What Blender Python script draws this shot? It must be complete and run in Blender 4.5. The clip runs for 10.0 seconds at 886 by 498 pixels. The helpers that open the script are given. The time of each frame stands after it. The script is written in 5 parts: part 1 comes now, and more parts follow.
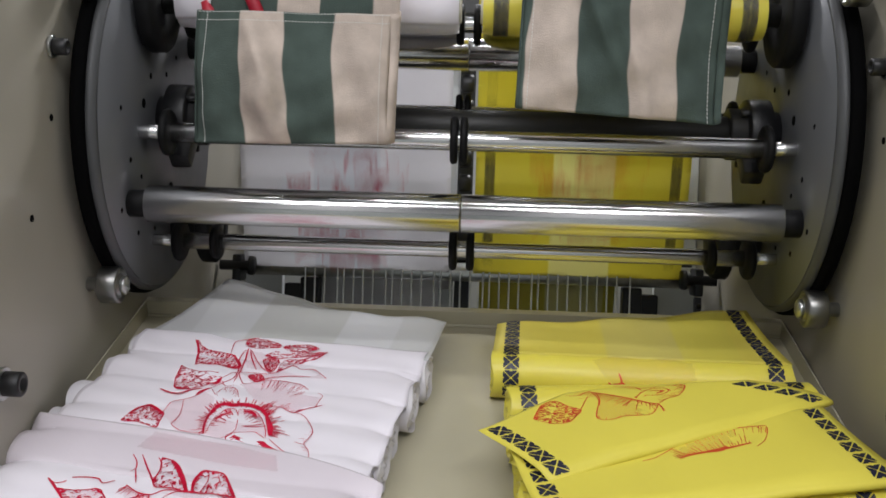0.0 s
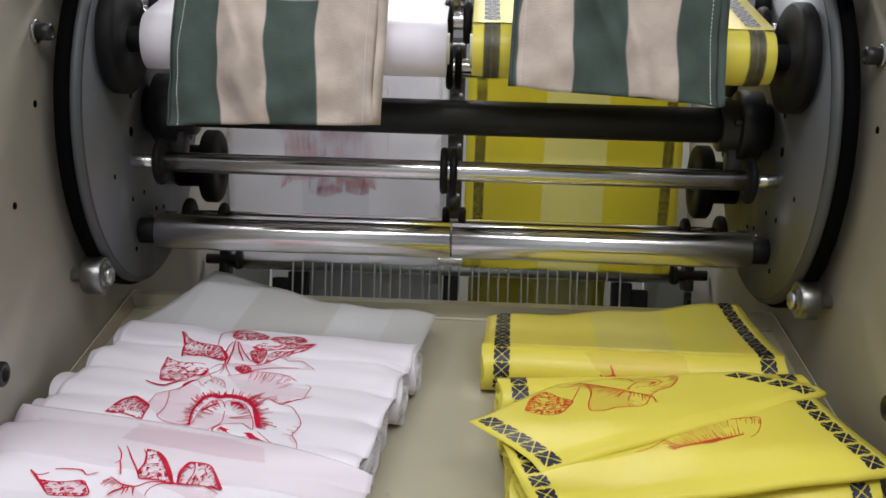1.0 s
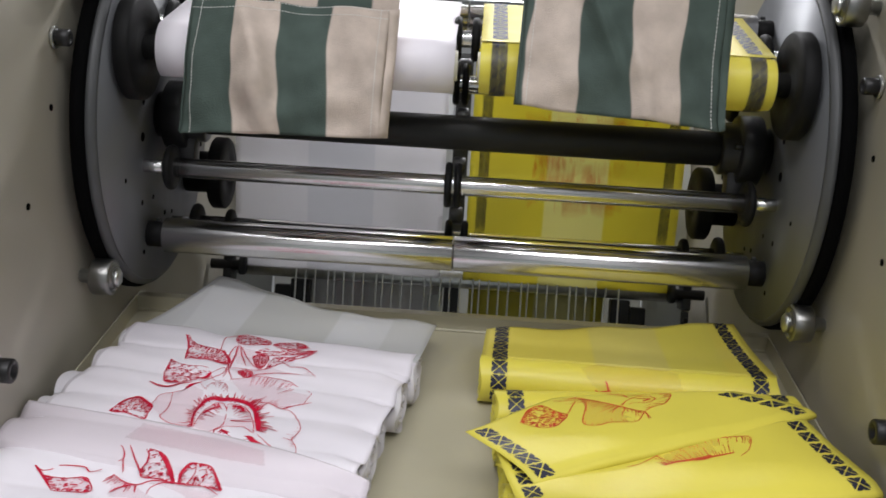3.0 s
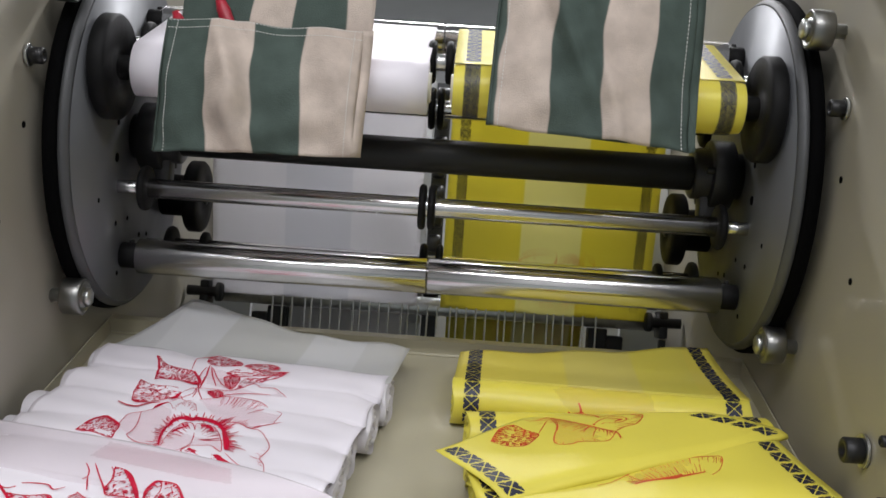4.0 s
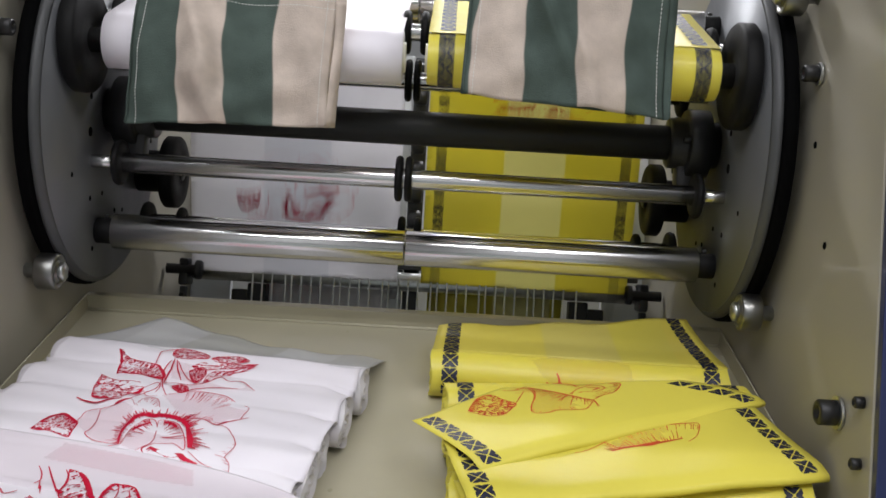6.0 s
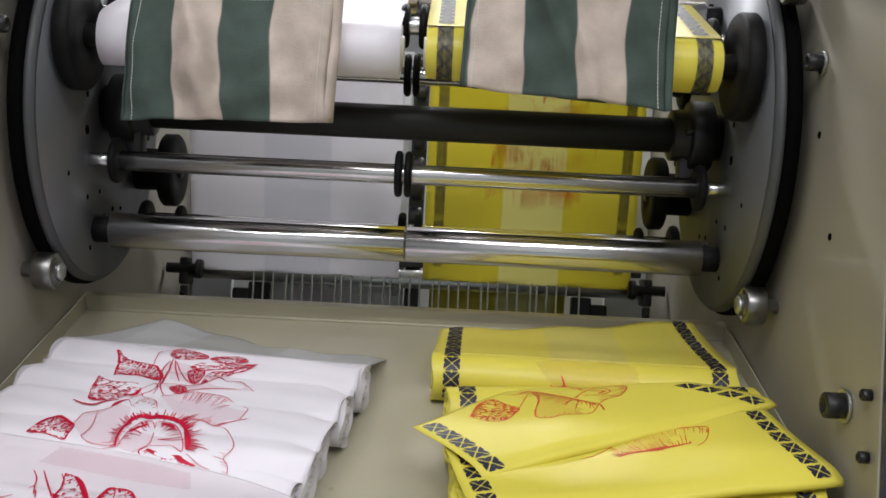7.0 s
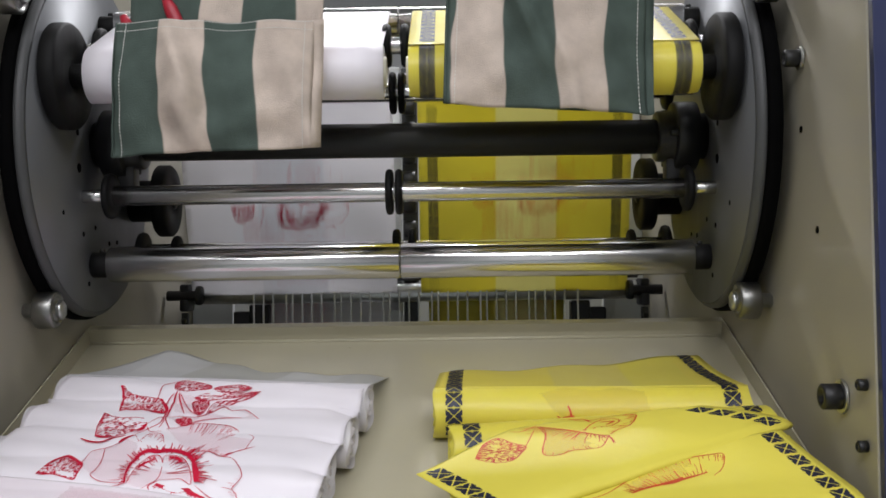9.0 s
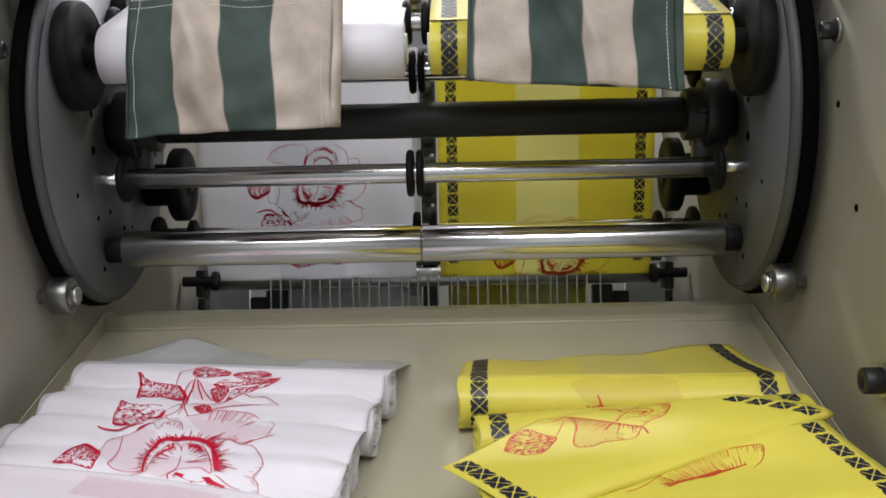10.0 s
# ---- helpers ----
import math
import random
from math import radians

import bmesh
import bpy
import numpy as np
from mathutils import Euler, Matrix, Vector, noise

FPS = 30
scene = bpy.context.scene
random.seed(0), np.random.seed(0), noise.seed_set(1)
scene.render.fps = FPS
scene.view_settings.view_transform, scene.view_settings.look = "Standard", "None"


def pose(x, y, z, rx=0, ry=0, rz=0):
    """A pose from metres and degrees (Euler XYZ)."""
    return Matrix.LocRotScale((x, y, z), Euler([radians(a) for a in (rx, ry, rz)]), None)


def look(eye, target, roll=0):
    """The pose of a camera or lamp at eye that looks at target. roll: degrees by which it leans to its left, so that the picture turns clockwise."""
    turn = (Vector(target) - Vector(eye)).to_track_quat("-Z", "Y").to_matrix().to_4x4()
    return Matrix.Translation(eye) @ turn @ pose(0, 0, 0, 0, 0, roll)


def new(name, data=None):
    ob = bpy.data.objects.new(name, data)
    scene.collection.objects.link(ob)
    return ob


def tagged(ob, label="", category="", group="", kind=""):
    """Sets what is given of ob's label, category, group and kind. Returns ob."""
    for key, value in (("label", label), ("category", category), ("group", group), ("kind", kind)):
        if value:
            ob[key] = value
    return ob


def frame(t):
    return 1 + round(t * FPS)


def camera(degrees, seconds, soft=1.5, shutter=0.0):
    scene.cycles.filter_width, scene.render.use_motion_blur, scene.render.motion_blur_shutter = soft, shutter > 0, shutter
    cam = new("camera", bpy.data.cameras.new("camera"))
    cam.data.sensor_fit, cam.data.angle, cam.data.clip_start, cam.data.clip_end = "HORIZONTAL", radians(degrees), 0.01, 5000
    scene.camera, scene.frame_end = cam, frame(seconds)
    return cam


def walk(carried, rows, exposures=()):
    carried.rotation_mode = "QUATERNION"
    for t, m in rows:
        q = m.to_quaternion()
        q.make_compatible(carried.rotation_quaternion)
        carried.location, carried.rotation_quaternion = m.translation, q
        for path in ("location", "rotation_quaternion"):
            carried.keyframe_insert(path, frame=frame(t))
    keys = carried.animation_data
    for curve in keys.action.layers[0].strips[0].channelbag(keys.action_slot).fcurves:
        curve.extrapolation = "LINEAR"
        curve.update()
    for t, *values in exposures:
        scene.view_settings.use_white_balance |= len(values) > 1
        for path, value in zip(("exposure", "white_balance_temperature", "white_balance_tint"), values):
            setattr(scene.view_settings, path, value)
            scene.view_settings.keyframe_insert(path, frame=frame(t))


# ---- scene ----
# the camera and its walk: seconds, place, Euler angles
PATH = [
    (0, 0.0267, -0.1154, 0.6014, 89.13, -1.84, 2.30),
    (0.5, 0.0254, -0.1147, 0.5922, 89.14, -2.15, 1.82),
    (1, 0.0231, -0.1025, 0.5884, 89.24, -1.97, 1.55),
    (1.5, 0.0269, -0.1024, 0.5875, 88.72, -2.06, 1.81),
    (2, 0.0172, -0.1048, 0.5811, 88.46, -2.00, 2.06),
    (2.5, 0.0201, -0.1194, 0.5915, 89.20, -1.55, 2.72),
    (2.7, 0.0177, -0.1248, 0.5954, 89.28, -2.95, 2.48),
    (3.8, 0.0408, -0.1249, 0.5680, 92.22, -4.11, 0.81),
    (4, 0.0391, -0.1248, 0.5676, 92.34, -4.00, 0.79),
    (4.5, 0.0410, -0.1215, 0.5659, 91.97, -3.09, 0.87),
    (5, 0.0537, -0.1228, 0.5619, 91.67, -3.82, 0.65),
    (5.5, 0.0518, -0.1221, 0.5561, 91.55, -3.65, 0.05),
    (7, 0.0557, -0.1096, 0.5482, 91.42, -2.81, 0.27),
    (7.5, 0.0687, -0.0921, 0.5488, 91.04, -2.68, -0.75),
    (8, 0.0803, -0.0987, 0.5531, 91.71, -2.31, -0.46),
    (8.5, 0.0722, -0.1097, 0.5572, 91.93, -1.28, -0.57),
    (9, 0.0635, -0.1219, 0.5600, 91.70, 0.80, 0.42),
    (9.5, 0.0590, -0.0918, 0.5518, 90.69, 0.37, 1.25),
    (10, 0.0508, -0.0913, 0.5556, 90.94, 1.10, 1.16),
]
cam = camera(48.74, 10.0, soft=1.6, shutter=0.5)
walk(cam, [(t, pose(x, y, z, rx, ry, rz)) for t, x, y, z, rx, ry, rz in PATH])

# ---- world and light: a factory hall under white tubes ----
scene.view_settings.exposure = -0.53
world = bpy.data.worlds.new("hall_air")
scene.world = world
world.use_nodes = True
world.node_tree.nodes["Background"].inputs[0].default_value = (0.55, 0.57, 0.60, 1)
world.node_tree.nodes["Background"].inputs[1].default_value = 0.25


def tube_lamp(x, y, z, sx, sy, watts, aim):
    lamp = bpy.data.lights.new("tube_light", "AREA")
    lamp.shape, lamp.size, lamp.size_y, lamp.energy = "RECTANGLE", sx, sy, watts
    lamp.color = (0.965, 0.96, 1.0)
    ob = new("tube_light", lamp)
    ob.matrix_world = look((x, y, z), aim)
    return ob


LAMPS = [(-0.9, 0.0, 2.9, 15), (0.9, 0.0, 2.9, 12), (-1.5, -1.9, 2.9, 56), (0.0, -1.9, 2.9, 56), (1.5, -1.9, 2.9, 56), (-0.8, -3.4, 2.9, 58), (0.8, -3.4, 2.9, 58), (-0.8, 2.7, 2.9, 95), (0.8, 2.7, 2.9, 95)]
for lx, ly, lz, lw in LAMPS:
    tube_lamp(lx, ly, lz, 1.2, 0.16, lw, (lx, ly, 0))

# ---- materials ----


def mat(name, color, rough=0.5, metal=0.0, var=0.06, scale=30.0, bump=0.0, bscale=200.0, coat=0.0, spec=0.5, rvar=0.08):
    m = bpy.data.materials.new(name)
    m.use_nodes = True
    nt = m.node_tree
    bs = nt.nodes["Principled BSDF"]
    bs.inputs["Roughness"].default_value = rough
    bs.inputs["Metallic"].default_value = metal
    bs.inputs["Coat Weight"].default_value = coat
    bs.inputs["Specular IOR Level"].default_value = spec
    co = nt.nodes.new("ShaderNodeTexCoord")
    nz = nt.nodes.new("ShaderNodeTexNoise")
    nz.inputs["Scale"].default_value = scale
    nz.inputs["Detail"].default_value = 6
    nt.links.new(co.outputs["Object"], nz.inputs["Vector"])
    rp = nt.nodes.new("ShaderNodeValToRGB")
    rp.color_ramp.elements[0].position, rp.color_ramp.elements[1].position = 0.3, 0.7
    rp.color_ramp.elements[0].color = (*[c * (1 - var) for c in color], 1)
    rp.color_ramp.elements[1].color = (*[min(1, c * (1 + var)) for c in color], 1)
    nt.links.new(nz.outputs["Fac"], rp.inputs["Fac"])
    nt.links.new(rp.outputs["Color"], bs.inputs["Base Color"])
    rr = nt.nodes.new("ShaderNodeMapRange")
    rr.inputs["To Min"].default_value, rr.inputs["To Max"].default_value = max(0.02, rough - rvar), min(1, rough + rvar)
    nz2 = nt.nodes.new("ShaderNodeTexNoise")
    nz2.inputs["Scale"].default_value = scale * 4
    nt.links.new(co.outputs["Object"], nz2.inputs["Vector"])
    nt.links.new(nz2.outputs["Fac"], rr.inputs["Value"])
    nt.links.new(rr.outputs["Result"], bs.inputs["Roughness"])
    if bump:
        nb = nt.nodes.new("ShaderNodeTexNoise")
        nb.inputs["Scale"].default_value = bscale
        nb.inputs["Detail"].default_value = 4
        nt.links.new(co.outputs["Object"], nb.inputs["Vector"])
        bp = nt.nodes.new("ShaderNodeBump")
        bp.inputs["Strength"].default_value = bump
        bp.inputs["Distance"].default_value = 0.002
        nt.links.new(nb.outputs["Fac"], bp.inputs["Height"])
        nt.links.new(bp.outputs["Normal"], bs.inputs["Normal"])
    return m


def bands(m, axis, stops, soft=0.002, wob=0.0, wscale=12.0):
    """Bands of colour across an object's own axis: stops are (place in metres, colour)."""
    nt = m.node_tree
    bs = nt.nodes["Principled BSDF"]
    co = nt.nodes.new("ShaderNodeTexCoord")
    sp = nt.nodes.new("ShaderNodeSeparateXYZ")
    nt.links.new(co.outputs["Object"], sp.inputs[0])
    val = sp.outputs[axis]
    if wob:
        nz = nt.nodes.new("ShaderNodeTexNoise")
        nz.inputs["Scale"].default_value = wscale
        nz.inputs["Detail"].default_value = 1
        nt.links.new(co.outputs["Object"], nz.inputs["Vector"])
        ma = nt.nodes.new("ShaderNodeMath")
        ma.operation = "MULTIPLY_ADD"
        nt.links.new(nz.outputs["Fac"], ma.inputs[0])
        ma.inputs[1].default_value = wob
        nt.links.new(val, ma.inputs[2])
        val = ma.outputs[0]
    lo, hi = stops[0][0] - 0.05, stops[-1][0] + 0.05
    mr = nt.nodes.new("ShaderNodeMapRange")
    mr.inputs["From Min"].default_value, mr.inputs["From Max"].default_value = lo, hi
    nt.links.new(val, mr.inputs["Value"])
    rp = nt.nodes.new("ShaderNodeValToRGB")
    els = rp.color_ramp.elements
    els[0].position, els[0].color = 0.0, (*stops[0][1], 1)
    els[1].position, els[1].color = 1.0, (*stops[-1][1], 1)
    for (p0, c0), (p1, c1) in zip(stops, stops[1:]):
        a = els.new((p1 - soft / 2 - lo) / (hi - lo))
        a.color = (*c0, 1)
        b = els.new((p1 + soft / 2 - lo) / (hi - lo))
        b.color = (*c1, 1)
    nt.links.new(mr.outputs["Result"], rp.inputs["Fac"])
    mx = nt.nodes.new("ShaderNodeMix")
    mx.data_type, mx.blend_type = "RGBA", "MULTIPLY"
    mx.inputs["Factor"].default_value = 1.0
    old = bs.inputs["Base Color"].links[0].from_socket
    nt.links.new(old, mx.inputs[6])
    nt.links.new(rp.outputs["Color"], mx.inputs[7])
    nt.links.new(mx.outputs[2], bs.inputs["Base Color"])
    return m


def film(m, through_part, glow_part=0.3):
    """Thin plastic film: part of the light goes straight through."""
    nt = m.node_tree
    bs, out = nt.nodes["Principled BSDF"], nt.nodes["Material Output"]
    tp = nt.nodes.new("ShaderNodeBsdfTransparent")
    tl = nt.nodes.new("ShaderNodeBsdfTranslucent")
    src = bs.inputs["Base Color"].links[0].from_socket
    nt.links.new(src, tl.inputs["Color"])
    m1 = nt.nodes.new("ShaderNodeMixShader")
    m1.inputs[0].default_value = glow_part
    nt.links.new(bs.outputs[0], m1.inputs[1])
    nt.links.new(tl.outputs[0], m1.inputs[2])
    m2 = nt.nodes.new("ShaderNodeMixShader")
    m2.inputs[0].default_value = through_part
    nt.links.new(m1.outputs[0], m2.inputs[1])
    nt.links.new(tp.outputs[0], m2.inputs[2])
    nt.links.new(m2.outputs[0], out.inputs["Surface"])
    return m


beige = mat("beige_paint", (0.345, 0.322, 0.262), 0.42, var=0.07, scale=5, bump=0.05, bscale=300, coat=0.15)
tray_paint = mat("tray_paint", (0.43, 0.40, 0.29), 0.32, var=0.05, scale=8, bump=0.03, bscale=300, coat=0.3)
blue_paint = mat("blue_paint", (0.016, 0.023, 0.080), 0.35, var=0.08, scale=15, coat=0.2)
disc_steel = mat("grey_steel", (0.150, 0.155, 0.164), 0.47, metal=0.55, var=0.08, scale=9, bump=0.03, bscale=400)
edge_steel = mat("edge_steel", (0.075, 0.077, 0.08), 0.55, metal=0.3, var=0.15, scale=14)
black_ring = mat("black_ring", (0.0025, 0.0025, 0.0027), 0.8, var=0.2, scale=20, spec=0.03)
black_steel = mat("black_oxide", (0.009, 0.009, 0.010), 0.45, metal=0.0, var=0.25, scale=25, bump=0.05, bscale=500)
rubber = mat("black_rubber", (0.0050, 0.0050, 0.0053), 0.62, var=0.3, scale=30, spec=0.2)
shaft_black = mat("black_roller_skin", (0.012, 0.012, 0.011), 0.5, var=0.25, scale=12, bump=0.03, bscale=200)
chrome = mat("chrome", (0.70, 0.69, 0.685), 0.19, metal=1.0, var=0.03, scale=20, rvar=0.0)
# ground round the axis: the sheen runs along the roller
around = chrome.node_tree.nodes.new("ShaderNodeTangent")
around.direction_type, around.axis = "RADIAL", "X"
chrome.node_tree.links.new(around.outputs[0], chrome.node_tree.nodes["Principled BSDF"].inputs["Tangent"])
chrome.node_tree.nodes["Principled BSDF"].inputs["Anisotropic"].default_value = 0.9
chrome.node_tree.nodes["Principled BSDF"].inputs["Anisotropic Rotation"].default_value = 0.25
steel = mat("bright_steel", (0.62, 0.62, 0.61), 0.24, metal=1.0, var=0.05, scale=30, rvar=0.02)
bearing_steel = mat("bearing_steel", (0.25, 0.25, 0.24), 0.34, metal=1.0, var=0.1, scale=60, rvar=0.03)
zinc = mat("zinc", (0.55, 0.56, 0.55), 0.35, metal=1.0, var=0.12, scale=90)
cream_roll = mat("ivory_plastic", (0.62, 0.60, 0.50), 0.45)
white_film = mat("white_film", (0.68, 0.655, 0.70), 0.42, var=0.015, scale=14, bump=0.25, bscale=26, spec=0.4)
yellow_film = mat("yellow_film", (0.72, 0.625, 0.085), 0.36, var=0.03, scale=12, bump=0.25, bscale=24, spec=0.4)
white_skin = mat("white_skin_film", (0.775, 0.74, 0.79), 0.45, var=0.015, scale=14, bump=0.25, bscale=26, spec=0.35)
yellow_skin = mat("yellow_skin_film", (0.70, 0.61, 0.085), 0.38, var=0.03, scale=12, bump=0.35, bscale=30, spec=0.35)
white_web = film(bands(mat("white_web_film", (0.775, 0.765, 0.78), 0.45, var=0.015, scale=10, bump=0.12, bscale=12),
                  "X", [(-0.18, (1, 1, 1)), (-0.055, (0.90, 0.91, 0.92)), (0.06, (1, 1, 1))], 0.003), 0.0, 0.62)
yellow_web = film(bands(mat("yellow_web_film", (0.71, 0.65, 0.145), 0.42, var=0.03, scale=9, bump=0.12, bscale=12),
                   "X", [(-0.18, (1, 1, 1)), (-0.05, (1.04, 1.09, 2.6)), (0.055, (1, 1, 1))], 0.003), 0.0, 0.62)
white_tail = film(bands(mat("white_tail_film", (0.78, 0.785, 0.80), 0.42, var=0.02, scale=12, bump=0.3, bscale=18),
                        "X", [(-0.18, (0.9, 0.9, 0.9)), (-0.12, (1, 1, 1)), (-0.05, (0.86, 0.86, 0.82)), (0.06, (1, 1, 1)), (0.13, (0.9, 0.9, 0.88))], 0.003), 0.30, 0.15)
yellow_tail = film(bands(mat("yellow_tail_film", (0.78, 0.67, 0.11), 0.40, var=0.03, scale=12, bump=0.3, bscale=18),
                         "X", [(-0.18, (1, 1, 1)), (-0.04, (0.93, 0.95, 1.5)), (0.05, (0.97, 1, 1)), (0.12, (1, 1, 1))], 0.003), 0.12, 0.15)
lap_film = film(mat("lapped_white_film", (0.84, 0.775, 0.83), 0.42, var=0.02, scale=12, bump=0.25, bscale=26), 0.28, 0.0)


def depth(m, weight, scale, tint):
    """Light spreads a little inside the wound film."""
    bs = m.node_tree.nodes["Principled BSDF"]
    bs.inputs["Subsurface Weight"].default_value = weight
    bs.inputs["Subsurface Radius"].default_value = tint
    bs.inputs["Subsurface Scale"].default_value = scale
    return m


depth(white_film, 0.4, 0.015, (1.0, 0.95, 1.0))
depth(yellow_film, 0.3, 0.012, (1.0, 0.9, 0.25))
red_ink = mat("red_ink", (0.50, 0.006, 0.036), 0.5, var=0.15, scale=40, spec=0.2)
pink_ink = film(mat("pale_red_ink", (0.74, 0.26, 0.34), 0.5, var=0.2, scale=60), 0.87, 0.05)
orange_ink = mat("orange_red_ink", (0.58, 0.065, 0.016), 0.45, var=0.15, scale=40)
ghost_ink = film(mat("print_seen_through", (0.62, 0.36, 0.16), 0.5, var=0.3, scale=70), 0.88)
pale_orange_ink = film(mat("pale_orange_ink", (0.72, 0.36, 0.10), 0.5, var=0.2, scale=60), 0.85)
navy_ink = mat("navy_ink", (0.010, 0.012, 0.032), 0.45, var=0.3, scale=60)
red_grip = mat("red_grip", (0.36, 0.012, 0.03), 0.4, var=0.1)
string_white = mat("white_cord", (0.75, 0.76, 0.76), 0.6)
panel_white = mat("pale_grey_panel", (0.55, 0.57, 0.58), 0.45, var=0.03, scale=5)
dark_grey = mat("dark_grey_paint", (0.035, 0.037, 0.04), 0.5, var=0.15, scale=15)
thread = mat("white_thread", (0.60, 0.60, 0.57), 0.8)
hall_wall = mat("hall_wall_paint", (0.58, 0.585, 0.585), 0.7, var=0.05, scale=2)
hall_roof = mat("hall_roof_sheet", (0.36, 0.365, 0.37), 0.7, var=0.12, scale=1.5)
hall_floor = mat("hall_floor_paint", (0.20, 0.22, 0.21), 0.5, var=0.1, scale=3)
GREEN, CREAM = (0.080, 0.108, 0.094), (0.60, 0.505, 0.435)


def canvas(name, stops):
    m = mat(name, (0.95, 0.95, 0.95), 0.88, var=0.20, scale=38, bump=0.5, bscale=700, spec=0.15)
    return bands(m, "X", stops, 0.0016, wob=0.030, wscale=9.0)


tube_glow = bpy.data.materials.new("tube_glow")
tube_glow.use_nodes = True
tube_glow.node_tree.nodes["Principled BSDF"].inputs["Emission Color"].default_value = (1, 0.985, 0.95, 1)
tube_glow.node_tree.nodes["Principled BSDF"].inputs["Emission Strength"].default_value = 6.0

# ---- mesh helpers ----
AX = Matrix.Rotation(radians(90), 4, "Y")   # a body turned about z lies along x


def part(name, bm, material, parent=None, label="", smooth=True, m=None, angle=40):
    me = bpy.data.meshes.new(name)
    if smooth:
        for f in bm.faces:
            f.smooth = True
        lim = radians(angle)
        for e in bm.edges:
            if len(e.link_faces) == 2 and e.calc_face_angle(0) > lim:
                e.smooth = False
    bm.to_mesh(me)
    bm.free()
    me.materials.append(material)
    ob = new(name, me)
    if m is not None:
        ob.matrix_basis = m
    if parent is not None:
        ob.parent = parent
    if label:
        ob["label"] = label
    return ob


def empty(name, m=None):
    ob = new(name)
    ob.empty_display_size = 0.05
    if m is not None:
        ob.matrix_basis = m
    return ob


def lathe(bm, profile, n=48, m=None, closed=False):
    """Turn a profile of (radius, height) about z; m moves it."""
    m = m or Matrix()
    rings = []
    for r, h in profile:
        if r < 1e-6:
            rings.append([bm.verts.new(m @ Vector((0, 0, h)))])
        else:
            rings.append([bm.verts.new(m @ Vector((r * math.cos(2 * math.pi * i / n), r * math.sin(2 * math.pi * i / n), h))) for i in range(n)])
    pairs = list(zip(rings, rings[1:])) + ([(rings[-1], rings[0])] if closed else [])
    for a, b in pairs:
        for i in range(n):
            j = (i + 1) % n
            va, vb = a[i % len(a)], a[j % len(a)]
            vc, vd = b[j % len(b)], b[i % len(b)]
            vs = []
            for v in (va, vb, vc, vd):
                if v not in vs:
                    vs.append(v)
            if len(vs) > 2:
                bm.faces.new(vs)
    return bm


def rod_x(bm, x0, x1, y, z, r, n=32, bev=0.0015):
    """A solid round bar along x with softened ends."""
    L = x1 - x0
    m = Matrix.Translation((x0, y, z)) @ AX
    return lathe(bm, [(0, 0), (r - bev, 0), (r, bev), (r, L - bev), (r - bev, L), (0, L)], n, m)


def ring_x(bm, x0, x1, y, z, r0, r1, n=64, bev=0.002):
    L = x1 - x0
    m = Matrix.Translation((x0, y, z)) @ AX
    return lathe(bm, [(r0, 0), (r1 - bev, 0), (r1, bev), (r1, L - bev), (r1 - bev, L), (r0, L)], n, m, closed=True)


def box(bm, x0, x1, y0, y1, z0, z1, bev=0.0, m=None):
    r = bmesh.ops.create_cube(bm, size=1, matrix=Matrix.Translation(((x0 + x1) / 2, (y0 + y1) / 2, (z0 + z1) / 2)) @ Matrix.Diagonal((x1 - x0, y1 - y0, z1 - z0, 1)))
    vs = r["verts"]
    if bev:
        es = list({e for v in vs for e in v.link_edges})
        bv = bmesh.ops.bevel(bm, geom=es, offset=bev, segments=2, affect="EDGES", profile=0.5)
        vs = list({v for f in bv["faces"] for v in f.verts} | {v for v in vs if v.is_valid})
    if m is not None:
        bmesh.ops.transform(bm, matrix=m, verts=vs)
    return bm


def sheet(bm, f, nu, nv, thick=0.0):
    """A skin through f(u, v), u and v from 0 to 1; thick gives it a second face along the normal."""
    g = [[Vector(f(i / nu, j / nv)) for j in range(nv + 1)] for i in range(nu + 1)]
    top = [[bm.verts.new(p) for p in row] for row in g]
    for i in range(nu):
        for j in range(nv):
            bm.faces.new((top[i][j], top[i + 1][j], top[i + 1][j + 1], top[i][j + 1]))
    if thick:
        bm.normal_update()
        low = [[bm.verts.new(v.co - v.normal * thick) for v in row] for row in top]
        for i in range(nu):
            for j in range(nv):
                bm.faces.new((low[i][j], low[i][j + 1], low[i + 1][j + 1], low[i + 1][j]))
        rim = [(i, 0) for i in range(nu)] + [(nu, j) for j in range(nv)] + [(i, nv) for i in range(nu, 0, -1)] + [(0, j) for j in range(nv, 0, -1)]
        for (i, j), (k, l) in zip(rim, rim[1:] + rim[:1]):
            bm.faces.new((top[i][j], low[i][j], low[k][l], top[k][l]))
    return bm

# ---- the hall that closes the place ----
bm = bmesh.new()
box(bm, -5, 5, -5, 7, -0.62, -0.5)
tagged(part("floor", bm, hall_floor, smooth=False), "grey painted concrete factory floor", "floor", kind="structure")
for nm, (x0, x1, y0, y1) in {"wall_north": (-5, 5, 7, 7.15), "wall_south": (-5, 5, -5.15, -5), "wall_west": (-5.15, -5, -5, 7), "wall_east": (5, 5.15, -5, 7)}.items():
    bm = bmesh.new()
    box(bm, x0, x1, y0, y1, -0.5, 3.1)
    tagged(part(nm, bm, hall_wall, smooth=False), "plain pale painted hall wall", "wall", kind="structure")
bm = bmesh.new()
box(bm, -5, 5, -5, 7, 3.1, 3.2)
tagged(part("ceiling", bm, hall_roof, smooth=False), "plain grey hall ceiling", "ceiling", kind="structure")
